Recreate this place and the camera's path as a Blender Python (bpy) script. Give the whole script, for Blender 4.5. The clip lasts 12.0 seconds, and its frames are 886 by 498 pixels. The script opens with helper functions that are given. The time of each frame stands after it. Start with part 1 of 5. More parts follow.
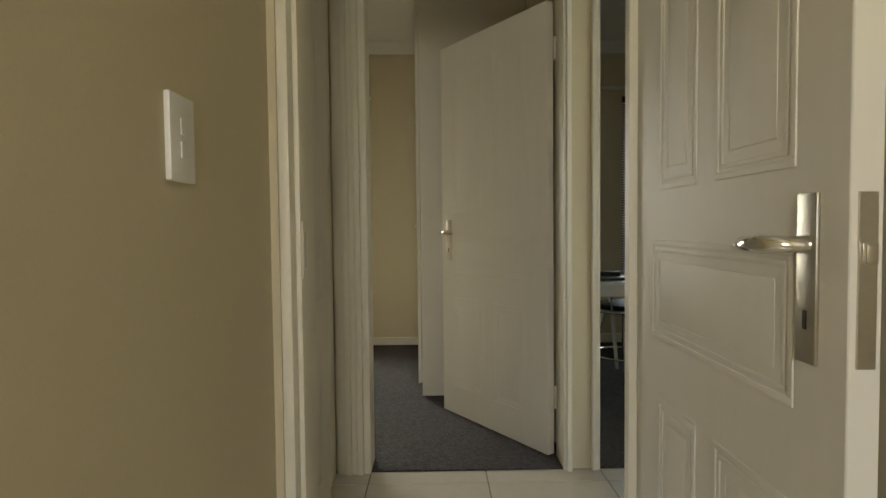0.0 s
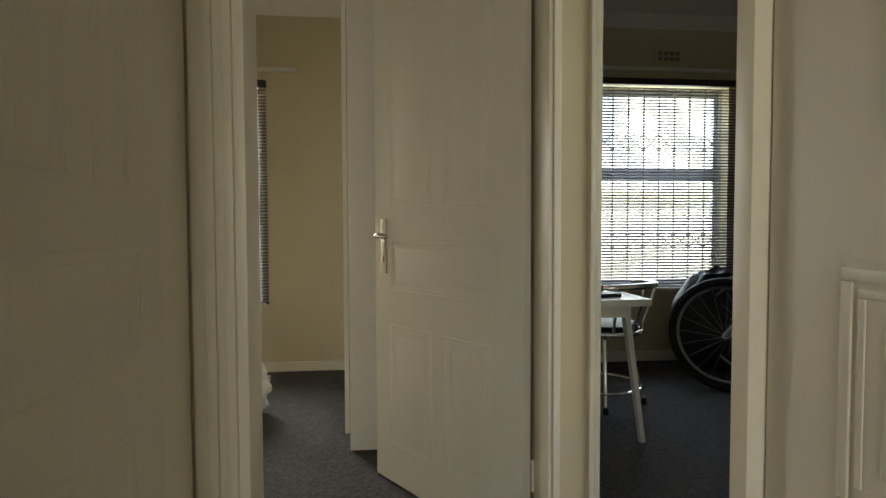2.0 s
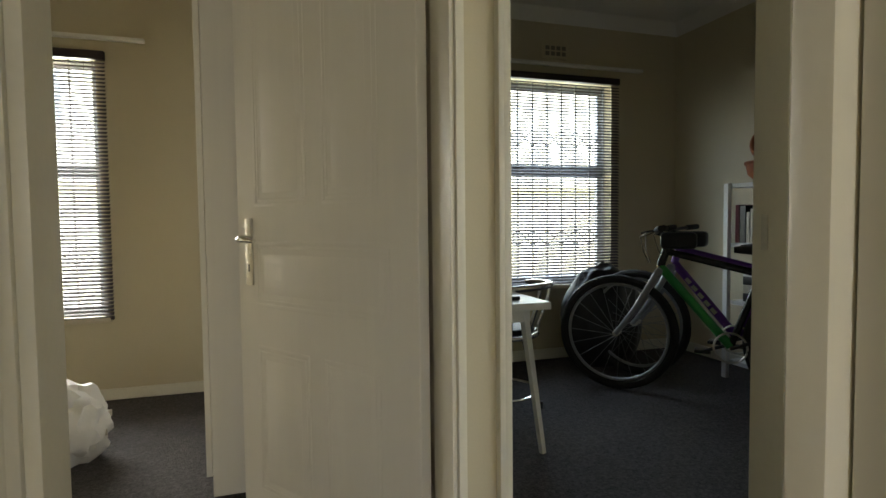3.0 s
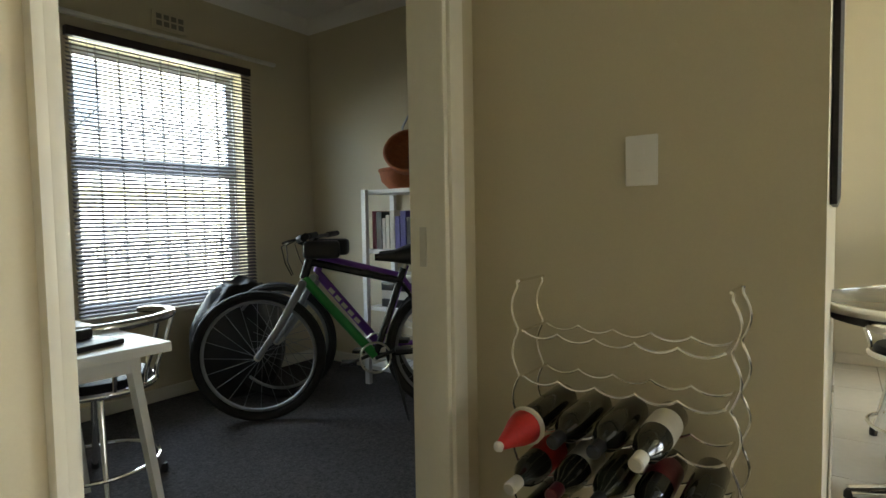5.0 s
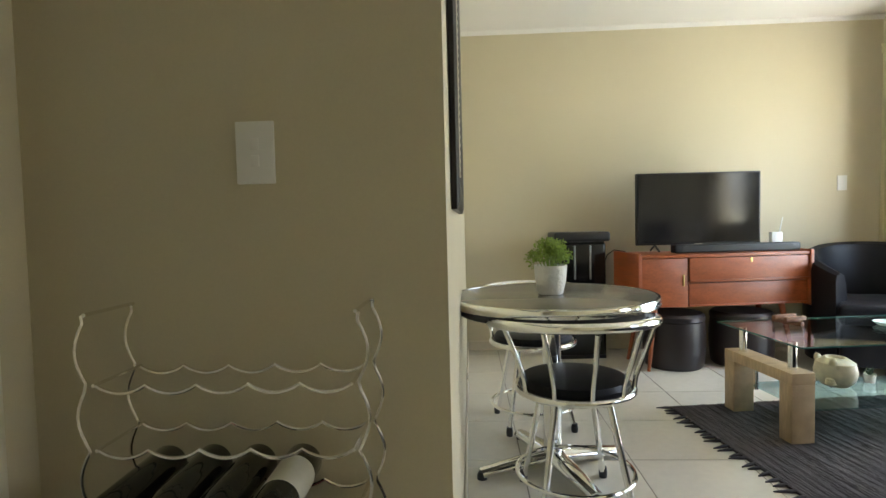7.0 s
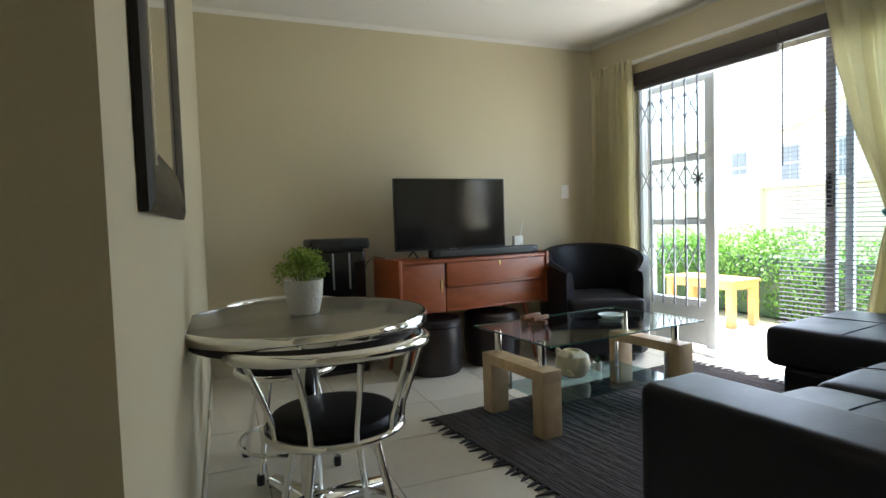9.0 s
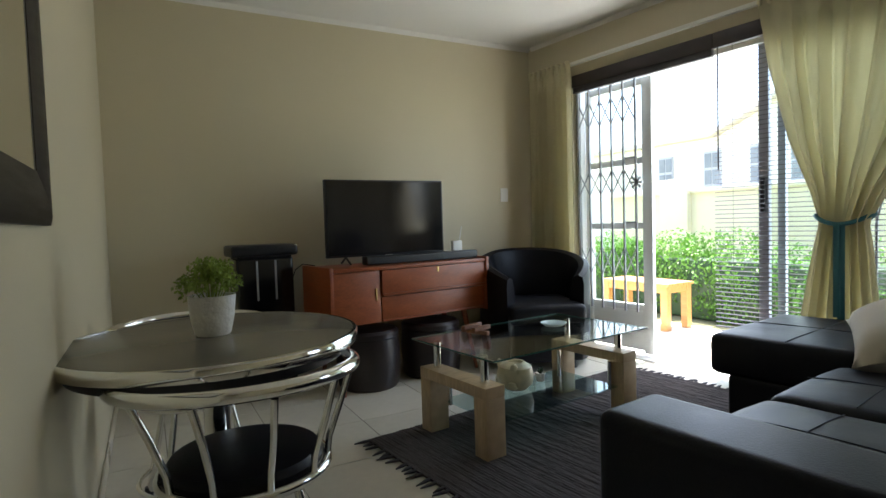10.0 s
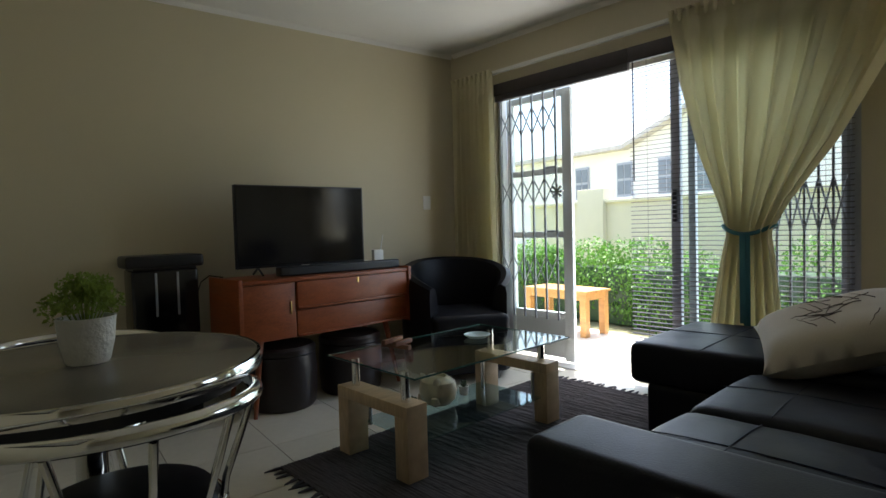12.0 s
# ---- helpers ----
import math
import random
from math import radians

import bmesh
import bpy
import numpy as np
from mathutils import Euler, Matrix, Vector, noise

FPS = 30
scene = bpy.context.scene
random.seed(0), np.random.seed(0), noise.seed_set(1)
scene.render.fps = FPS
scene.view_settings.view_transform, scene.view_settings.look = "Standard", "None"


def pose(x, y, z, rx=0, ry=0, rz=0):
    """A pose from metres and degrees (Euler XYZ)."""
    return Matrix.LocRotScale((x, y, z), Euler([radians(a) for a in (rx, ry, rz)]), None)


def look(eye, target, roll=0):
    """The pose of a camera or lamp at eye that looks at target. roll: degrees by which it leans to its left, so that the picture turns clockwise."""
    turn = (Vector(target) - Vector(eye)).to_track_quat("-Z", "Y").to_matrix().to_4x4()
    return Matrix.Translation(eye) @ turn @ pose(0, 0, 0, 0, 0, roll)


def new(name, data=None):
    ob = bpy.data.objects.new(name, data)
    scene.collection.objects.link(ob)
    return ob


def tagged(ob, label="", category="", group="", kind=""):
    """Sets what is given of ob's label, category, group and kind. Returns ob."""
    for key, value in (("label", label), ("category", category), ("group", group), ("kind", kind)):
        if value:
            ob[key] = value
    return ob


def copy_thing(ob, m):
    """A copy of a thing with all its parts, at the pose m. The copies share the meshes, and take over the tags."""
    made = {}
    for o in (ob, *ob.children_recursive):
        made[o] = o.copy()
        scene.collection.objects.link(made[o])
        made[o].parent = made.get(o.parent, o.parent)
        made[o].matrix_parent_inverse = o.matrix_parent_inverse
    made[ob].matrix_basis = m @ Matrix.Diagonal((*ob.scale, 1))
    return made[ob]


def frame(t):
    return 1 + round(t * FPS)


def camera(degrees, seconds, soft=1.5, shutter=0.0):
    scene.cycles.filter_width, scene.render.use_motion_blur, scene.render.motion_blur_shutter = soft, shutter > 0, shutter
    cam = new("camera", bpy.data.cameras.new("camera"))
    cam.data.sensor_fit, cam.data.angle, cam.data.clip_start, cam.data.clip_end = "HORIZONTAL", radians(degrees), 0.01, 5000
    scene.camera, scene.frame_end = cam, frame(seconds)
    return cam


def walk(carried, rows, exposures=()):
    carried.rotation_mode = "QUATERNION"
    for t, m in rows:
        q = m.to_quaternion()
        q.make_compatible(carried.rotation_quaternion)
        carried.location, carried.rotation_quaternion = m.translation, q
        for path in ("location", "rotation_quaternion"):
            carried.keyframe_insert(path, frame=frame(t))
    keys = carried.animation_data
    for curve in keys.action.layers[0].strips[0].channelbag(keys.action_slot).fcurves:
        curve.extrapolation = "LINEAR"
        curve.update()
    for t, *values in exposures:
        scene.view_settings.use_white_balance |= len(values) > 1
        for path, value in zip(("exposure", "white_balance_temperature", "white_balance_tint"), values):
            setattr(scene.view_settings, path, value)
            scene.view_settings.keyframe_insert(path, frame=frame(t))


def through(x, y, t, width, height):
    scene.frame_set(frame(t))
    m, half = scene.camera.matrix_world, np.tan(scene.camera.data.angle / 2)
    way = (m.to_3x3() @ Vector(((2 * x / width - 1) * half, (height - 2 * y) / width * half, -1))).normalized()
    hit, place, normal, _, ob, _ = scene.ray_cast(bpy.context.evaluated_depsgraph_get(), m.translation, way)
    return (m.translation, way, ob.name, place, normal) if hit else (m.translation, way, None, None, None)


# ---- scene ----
cam = camera(77.6, 12.0)
PATH = [
    (0, (-0.062, 0.231, 1.043), (-0.033, 2.229, 0.965), -0.6),
    (0.5, (-0.049, 0.437, 1.043), (0.003, 2.435, 0.964), -0.2),
    (1, (-0.054, 0.641, 1.041), (0.034, 2.638, 0.965), -0.2),
    (1.5, (-0.027, 0.834, 1.045), (0.105, 2.829, 0.973), -0.3),
    (2, (0.025, 1.028, 1.047), (0.23, 3.016, 0.969), -0.2),
    (2.5, (0.019, 1.205, 1.048), (0.403, 3.166, 0.97), -0.2),
    (2.7, (0.037, 1.249, 1.052), (0.502, 3.192, 0.969), -0.4),
    (4.3, (0.237, 1.649, 1.097), (1.537, 3.165, 0.981), -0.5),
    (4.5, (0.27, 1.656, 1.09), (1.658, 3.092, 0.984), -0.6),
    (5, (0.322, 1.695, 1.094), (1.944, 2.861, 0.988), -1.0),
    (5.5, (0.42, 1.7, 1.077), (2.187, 2.631, 0.984), -0.9),
    (6, (0.51, 1.691, 1.078), (2.399, 2.341, 0.985), -1.1),
    (6.5, (0.567, 1.671, 1.086), (2.525, 2.064, 0.982), -1.0),
    (7, (0.624, 1.67, 1.084), (2.619, 1.77, 0.988), -1.4),
    (7.5, (0.675, 1.697, 1.082), (2.661, 1.482, 0.985), -1.5),
    (7.7, (0.689, 1.702, 1.084), (2.66, 1.375, 0.985), -1.6),
    (9.3, (1.028, 1.562, 1.084), (2.857, 0.763, 0.988), -1.8),
    (9.5, (1.068, 1.543, 1.086), (2.880, 0.703, 0.991), -1.8),
    (10, (1.156, 1.498, 1.092), (2.915, 0.553, 0.998), -1.8),
    (10.5, (1.212, 1.458, 1.089), (2.922, 0.420, 1.0), -1.8),
    (11, (1.246, 1.423, 1.094), (2.914, 0.323, 1.01), -1.7),
    (11.5, (1.252, 1.414, 1.098), (2.891, 0.271, 1.017), -1.7),
    (12, (1.255, 1.417, 1.101), (2.869, 0.238, 1.025), -1.6),
]
walk(cam, [(t, look(eye, target, roll)) for t, eye, target, roll in PATH],
     exposures=[(0, 3.2, 6850, 10), (0.5, 3.4, 6850, 10), (1.0, 3.3, 6850, 10), (2.5, 3.15, 6700, 10), (4.5, 3.9, 6650, 10), (5.0, 4.0, 6600, 10), (5.5, 4.0, 6500, 10), (6.5, 4.0, 6300, 10), (7.0, 3.95, 6200, 10), (7.5, 3.7, 6000, 10), (9.5, 2.7, 6050, 10), (10.5, 2.25, 6050, 10), (12, 1.8, 6050, 10)])

# ---- light ----
world = bpy.data.worlds.new("sky")
scene.world = world
world.use_nodes = True
wn = world.node_tree
sky = wn.nodes.new("ShaderNodeTexSky")
sky.sky_type, sky.sun_disc = 'NISHITA', False
sky.dust_density = 4.0
sky.sun_elevation, sky.sun_rotation = radians(72), radians(143)
bg = wn.nodes["Background"]
bg.inputs["Strength"].default_value = 0.15
wn.links.new(sky.outputs[0], bg.inputs["Color"])

sun = new("sun", bpy.data.lights.new("sun", 'SUN'))
sun.data.energy, sun.data.angle, sun.data.color = 5.0, radians(0.5), (1.0, 0.95, 0.86)
sun.matrix_world = look((5.0, -3.6, 9.5), (3.2, -1.2, 0.0))


def window_light(name, at, towards, w, h, power, color):
    lamp = new(name, bpy.data.lights.new(name, 'AREA'))
    lamp.data.shape, lamp.data.size, lamp.data.size_y = 'RECTANGLE', w, h
    lamp.data.energy, lamp.data.color = power, color
    lamp.matrix_world = look(at, towards)
    return lamp


window_light("daylight_sliding_door", (3.60, -1.985, 1.15), (3.0, 2.9, 0.9), 2.25, 2.0, 6.8, (0.84, 0.92, 1.0))
window_light("daylight_study_window", (2.15, 5.35, 1.35), (2.15, 3, 1.2), 1.0, 1.4, 2.6, (0.80, 0.90, 1.0))
window_light("daylight_bedroom_window", (-1.3, 5.35, 1.3), (-1.3, 3, 1.2), 1.0, 1.4, 12, (1.0, 0.96, 0.9))
# Added light at an unseen, made-up window, to brighten the dark hall
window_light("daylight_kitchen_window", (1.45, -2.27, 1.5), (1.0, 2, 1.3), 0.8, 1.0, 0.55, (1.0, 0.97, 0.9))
# Lamp at an assumed window, always out of view, to light the first room
window_light("daylight_rear_window", (-0.4, -1.72, 1.4), (-0.3, 1, 1.2), 1.1, 1.1, 3.4, (1.0, 0.97, 0.9))


# the garden side of the living room stands at seven degrees to the hall
GARDEN = Matrix.Translation((4.73, -1.70, 0)) @ Matrix.Rotation(radians(7), 4, 'Z') @ Matrix.Diagonal((0.932, 1, 1, 1)) @ Matrix.Translation((-4.73, 1.70, 0))


def turned(ob):
    ob.matrix_basis = GARDEN @ ob.matrix_basis
    return ob


# ---- materials ----
def mat(name, color, rough=0.5, metal=0.0, grain=60.0, vary=0.08, bump=0.1, stain=2.5, stretch=(1, 1, 1), spread=0.0, coat=0.0, depth=0.002, spec=0.5, through=0.0):
    m = bpy.data.materials.new(name)
    m.use_nodes = True
    nt = m.node_tree
    b = nt.nodes["Principled BSDF"]
    b.inputs["Roughness"].default_value, b.inputs["Metallic"].default_value = rough, metal
    b.inputs["Coat Weight"].default_value = coat
    b.inputs["Specular IOR Level"].default_value = spec
    tc = nt.nodes.new("ShaderNodeTexCoord")
    mp = nt.nodes.new("ShaderNodeMapping")
    mp.inputs["Scale"].default_value = stretch
    nt.links.new(tc.outputs["Object"], mp.inputs["Vector"])
    fine, broad = nt.nodes.new("ShaderNodeTexNoise"), nt.nodes.new("ShaderNodeTexNoise")
    fine.inputs["Scale"].default_value, fine.inputs["Detail"].default_value = grain, 4
    broad.inputs["Scale"].default_value, broad.inputs["Detail"].default_value = stain, 3
    for n in (fine, broad):
        nt.links.new(mp.outputs[0], n.inputs["Vector"])
    add = nt.nodes.new("ShaderNodeMath")
    add.operation = 'ADD'
    nt.links.new(fine.outputs["Fac"], add.inputs[0])
    nt.links.new(broad.outputs["Fac"], add.inputs[1])
    rng = nt.nodes.new("ShaderNodeMapRange")
    rng.inputs["From Min"].default_value, rng.inputs["From Max"].default_value = 0.6, 1.4
    rng.inputs["To Min"].default_value, rng.inputs["To Max"].default_value = 1 - vary, 1 + vary
    nt.links.new(add.outputs[0], rng.inputs["Value"])
    value = rng.outputs[0]
    if spread:
        info = nt.nodes.new("ShaderNodeObjectInfo")
        r2 = nt.nodes.new("ShaderNodeMapRange")
        r2.inputs["To Min"].default_value, r2.inputs["To Max"].default_value = 1 - spread, 1 + spread
        nt.links.new(info.outputs["Random"], r2.inputs["Value"])
        mul = nt.nodes.new("ShaderNodeMath")
        mul.operation = 'MULTIPLY'
        nt.links.new(value, mul.inputs[0])
        nt.links.new(r2.outputs[0], mul.inputs[1])
        value = mul.outputs[0]
    hsv = nt.nodes.new("ShaderNodeHueSaturation")
    hsv.inputs["Color"].default_value = (*color, 1)
    nt.links.new(value, hsv.inputs["Value"])
    nt.links.new(hsv.outputs[0], b.inputs["Base Color"])
    rr = nt.nodes.new("ShaderNodeMapRange")
    rr.inputs["To Min"].default_value, rr.inputs["To Max"].default_value = max(rough - 0.08, 0.02), min(rough + 0.08, 1)
    nt.links.new(broad.outputs["Fac"], rr.inputs["Value"])
    nt.links.new(rr.outputs[0], b.inputs["Roughness"])
    if bump:
        bp = nt.nodes.new("ShaderNodeBump")
        bp.inputs["Strength"].default_value, bp.inputs["Distance"].default_value = bump, depth
        nt.links.new(fine.outputs["Fac"], bp.inputs["Height"])
        nt.links.new(bp.outputs[0], b.inputs["Normal"])
    if through:
        tl, mx = nt.nodes.new("ShaderNodeBsdfTranslucent"), nt.nodes.new("ShaderNodeMixShader")
        nt.links.new(hsv.outputs[0], tl.inputs["Color"])
        mx.inputs[0].default_value = through
        nt.links.new(b.outputs[0], mx.inputs[1])
        nt.links.new(tl.outputs[0], mx.inputs[2])
        nt.links.new(mx.outputs[0], nt.nodes["Material Output"].inputs["Surface"])
    return m


def glass(name, color, rough=0.0, see=0.85):
    m = bpy.data.materials.new(name)
    m.use_nodes = True
    nt = m.node_tree
    out = nt.nodes["Material Output"]
    gl, tr, mx = nt.nodes.new("ShaderNodeBsdfGlossy"), nt.nodes.new("ShaderNodeBsdfTransparent"), nt.nodes.new("ShaderNodeMixShader")
    gl.inputs["Roughness"].default_value = 0.02 + rough
    tr.inputs["Color"].default_value = (*color, 1)
    lw = nt.nodes.new("ShaderNodeLayerWeight")
    lw.inputs["Blend"].default_value = 0.5
    pw = nt.nodes.new("ShaderNodeMath")
    pw.operation = 'POWER'
    pw.inputs[1].default_value = 4.0
    sc_ = nt.nodes.new("ShaderNodeMath")
    sc_.operation = 'MULTIPLY_ADD'
    sc_.inputs[1].default_value, sc_.inputs[2].default_value = 0.6, 0.03
    nt.links.new(lw.outputs["Facing"], pw.inputs[0])
    nt.links.new(pw.outputs[0], sc_.inputs[0])
    nt.links.new(sc_.outputs[0], mx.inputs[0])
    nt.links.new(tr.outputs[0], mx.inputs[1])
    nt.links.new(gl.outputs[0], mx.inputs[2])
    nt.links.new(mx.outputs[0], out.inputs["Surface"])
    return m


M = {
    "wall": mat("cream_wall_paint", (0.59, 0.525, 0.37), 0.6, grain=180, vary=0.03, bump=0.12, stain=1.2),
    "ceiling": mat("white_ceiling_paint", (0.78, 0.76, 0.72), 0.8, grain=120, vary=0.02, bump=0.1),
    "door": mat("white_door_enamel", (0.74, 0.71, 0.63), 0.48, spec=0.3, grain=40, vary=0.02, bump=0.12, stretch=(1, 1, 0.08)),
    "frame": mat("white_frame_enamel", (0.76, 0.72, 0.60), 0.4, grain=50, vary=0.03, bump=0.06),
    "trim": mat("white_skirting_paint", (0.75, 0.72, 0.62), 0.45, grain=50, vary=0.03, bump=0.05),
    "plastic": mat("white_plastic", (0.78, 0.77, 0.73), 0.35, grain=30, vary=0.02, bump=0),
    "tile": mat("cream_floor_tile", (0.66, 0.62, 0.52), 0.22, grain=25, vary=0.05, bump=0.04, stain=3, spread=0.03),
    "tile_skirt": mat("beige_tile_skirting", (0.62, 0.55, 0.42), 0.3, grain=25, vary=0.05, bump=0.04),
    "grout": mat("grey_grout", (0.22, 0.20, 0.17), 0.9, grain=200, vary=0.15, bump=0.2),
    "carpet": mat("charcoal_carpet", (0.062, 0.057, 0.056), 0.95, grain=130, vary=0.9, bump=1.0, stain=60, depth=0.006),
    "chrome": mat("chrome", (0.82, 0.82, 0.80), 0.1, 1.0, grain=20, vary=0.04, bump=0),
    "steel": mat("brushed_steel", (0.58, 0.55, 0.48), 0.3, 1.0, grain=90, vary=0.06, bump=0.05),
    "wire": mat("silver_wire", (0.85, 0.83, 0.78), 0.2, 1.0, grain=60, vary=0.08, bump=0.03),
    "black": mat("black_plastic", (0.012, 0.012, 0.013), 0.4, grain=80, vary=0.2, bump=0.05),
    "gloss": mat("black_screen", (0.006, 0.006, 0.007), 0.12, grain=10, vary=0.1, bump=0),
    "leather": mat("black_leather", (0.006, 0.0058, 0.0078), 0.44, grain=190, vary=0.25, bump=0.3, stain=6, spec=0.2),
    "brown": mat("dark_brown_leather", (0.017, 0.010, 0.009), 0.38, grain=170, vary=0.25, bump=0.2, stain=6),
    "stitch": mat("seam_thread", (0.02, 0.025, 0.035), 0.7, grain=100, vary=0.2, bump=0.1),
    "teak": mat("teak_veneer", (0.27, 0.068, 0.02), 0.35, grain=9, vary=0.28, bump=0.05, stain=2, stretch=(6, 1.2, 14)),
    "oak": mat("pale_oak_veneer", (0.50, 0.36, 0.21), 0.45, grain=8, vary=0.2, bump=0.08, stain=2, stretch=(9, 2, 2)),
    "pine": mat("varnished_pine", (0.52, 0.27, 0.09), 0.4, grain=8, vary=0.2, bump=0.06, stretch=(2, 9, 9)),
    "glass": glass("clear_glass", (0.93, 0.97, 0.95)),
    "glass_edge": mat("green_glass_edge", (0.03, 0.09, 0.075), 0.1, grain=20, vary=0.1, bump=0),
    "tinted": glass("tinted_glass", (0.72, 0.86, 0.87)),
    "frosted": mat("frosted_glass", (0.50, 0.62, 0.62), 0.35, grain=30, vary=0.05, bump=0),
    "mirror": mat("mirror_glass", (0.9, 0.9, 0.9), 0.02, 1.0, grain=5, vary=0.0, bump=0),
    "rug": mat("grey_woven_rag", (0.058, 0.049, 0.049), 0.95, grain=22, vary=0.75, bump=0.8, stain=7, stretch=(1.2, 14, 1), depth=0.006),
    "fringe": mat("dark_cotton_fringe", (0.05, 0.045, 0.05), 0.95, grain=150, vary=0.3, bump=0.3),
    "curtain": mat("cream_curtain_cloth", (0.80, 0.75, 0.56), 0.8, grain=300, vary=0.06, bump=0.25, stain=3, through=0.6),
    "tie": mat("teal_ribbon", (0.05, 0.19, 0.24), 0.5, grain=120, vary=0.1, bump=0.1),
    "pelmet": mat("dark_brown_headrail", (0.035, 0.024, 0.026), 0.4, grain=20, vary=0.2, bump=0.05),
    "slat": mat("grey_brown_blind_slat", (0.075, 0.06, 0.06), 0.5, grain=30, vary=0.1, bump=0.03, spread=0.08),
    "alu": mat("grey_aluminium", (0.42, 0.44, 0.50), 0.4, 0.5, grain=60, vary=0.05, bump=0.03),
    "alu_white": mat("white_aluminium", (0.78, 0.79, 0.78), 0.35, grain=40, vary=0.03, bump=0.02),
    "gate": mat("grey_gate_steel", (0.30, 0.31, 0.33), 0.45, 0.3, grain=50, vary=0.1, bump=0.05),
    "leaf": mat("hedge_leaf", (0.11, 0.24, 0.035), 0.5, grain=20, vary=0.45, bump=0.05, stain=5, through=0.3),
    "plant": mat("sprig_leaf", (0.26, 0.36, 0.06), 0.55, grain=60, vary=0.45, bump=0.05, stain=20, through=0.25),
    "soil": mat("dark_soil", (0.03, 0.022, 0.015), 0.95, grain=120, vary=0.4, bump=0.5),
    "ceramic": mat("white_embossed_ceramic", (0.76, 0.75, 0.71), 0.35, grain=55, vary=0.06, bump=0.9, depth=0.008),
    "pot": mat("cream_glazed_ceramic", (0.62, 0.56, 0.40), 0.3, grain=14, vary=0.25, bump=0.05, stain=18),
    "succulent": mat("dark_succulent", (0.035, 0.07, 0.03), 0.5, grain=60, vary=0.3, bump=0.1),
    "render": mat("pale_green_render", (0.62, 0.60, 0.45), 0.85, grain=70, vary=0.06, bump=0.2),
    "house": mat("off_white_render", (0.82, 0.81, 0.80), 0.85, grain=60, vary=0.05, bump=0.2),
    "roof": mat("grey_roof_tile", (0.58, 0.55, 0.53), 0.8, grain=12, vary=0.2, bump=0.5),
    "grass": mat("dry_lawn", (0.24, 0.23, 0.12), 0.95, grain=40, vary=0.4, bump=0.6, stain=0.8),
    "paving": mat("pale_patio_paving", (0.62, 0.58, 0.50), 0.8, grain=60, vary=0.08, bump=0.2),
    "pane": mat("dark_window_pane", (0.22, 0.25, 0.30), 0.08, grain=3, vary=0.2, bump=0),
    "bottle": mat("dark_green_bottle_glass", (0.012, 0.013, 0.010), 0.08, grain=10, vary=0.3, bump=0, coat=0.5),
    "red": mat("red_cloth", (0.50, 0.02, 0.015), 0.7, grain=160, vary=0.15, bump=0.3),
    "wine": mat("dark_red_foil", (0.10, 0.012, 0.016), 0.35, 0.2, grain=80, vary=0.2, bump=0.1),
    "pale": mat("off_white_label", (0.60, 0.57, 0.48), 0.6, grain=40, vary=0.08, bump=0.03),
    "tyre": mat("black_tyre_rubber", (0.018, 0.018, 0.018), 0.75, grain=120, vary=0.25, bump=0.5),
    "bike_black": mat("black_bike_enamel", (0.015, 0.015, 0.017), 0.25, grain=30, vary=0.1, bump=0),
    "bike_green": mat("green_bike_enamel", (0.02, 0.28, 0.05), 0.3, grain=30, vary=0.1, bump=0),
    "bike_purple": mat("purple_bike_enamel", (0.13, 0.03, 0.28), 0.3, grain=30, vary=0.1, bump=0),
    "book1": mat("navy_cover", (0.05, 0.04, 0.22), 0.5, grain=40, vary=0.1, bump=0.05),
    "book2": mat("maroon_cover", (0.22, 0.03, 0.05), 0.5, grain=40, vary=0.1, bump=0.05),
    "clay": mat("terracotta_basket", (0.33, 0.10, 0.035), 0.7, grain=40, vary=0.3, bump=0.4),
    "linen": mat("printed_linen", (0.58, 0.52, 0.42), 0.85, grain=260, vary=0.08, bump=0.3, stain=4),
    "print": mat("grey_brown_print", (0.12, 0.09, 0.07), 0.85, grain=60, vary=0.4, bump=0.1),
    "navy": mat("navy_cloth", (0.02, 0.018, 0.045), 0.8, grain=200, vary=0.2, bump=0.3),
    "bag": mat("white_plastic_bag", (0.72, 0.71, 0.68), 0.4, grain=22, vary=0.06, bump=0.5, depth=0.01),
    "picture": mat("black_stained_frame", (0.018, 0.014, 0.013), 0.38, spec=0.2, grain=14, vary=0.3, bump=0.1, stretch=(2, 2, 20)),
    "seatblue": mat("blue_black_vinyl", (0.02, 0.026, 0.05), 0.3, grain=150, vary=0.2, bump=0.15),
    "brass": mat("brass", (0.62, 0.42, 0.16), 0.3, 1.0, grain=40, vary=0.1, bump=0),
}


# ---- mesh helpers ----
def mesh_of(bm, name, material, smooth=True):
    me = bpy.data.meshes.new(name)
    bmesh.ops.recalc_face_normals(bm, faces=bm.faces)
    bm.to_mesh(me)
    bm.free()
    me.materials.append(material)
    if smooth:
        me.shade_smooth()
        me.set_sharp_from_angle(angle=radians(38))
    return me


def part(name, bm, material, parent=None, label="", at=None):
    ob = new(name, mesh_of(bm, name, M[material]))
    if parent:
        ob.parent = parent
    if at is not None:
        ob.matrix_basis = at
    if label:
        tagged(ob, label)
    return ob


def shared(name, me, parent, at):
    ob = new(name, me)
    ob.parent = parent
    ob.matrix_basis = at
    return ob


def thing(name, label, category, m=None, group="", kind=""):
    ob = new(name)
    ob.empty_display_size = 0.1
    if m is not None:
        ob.matrix_basis = m
    return tagged(ob, label, category, group, kind)


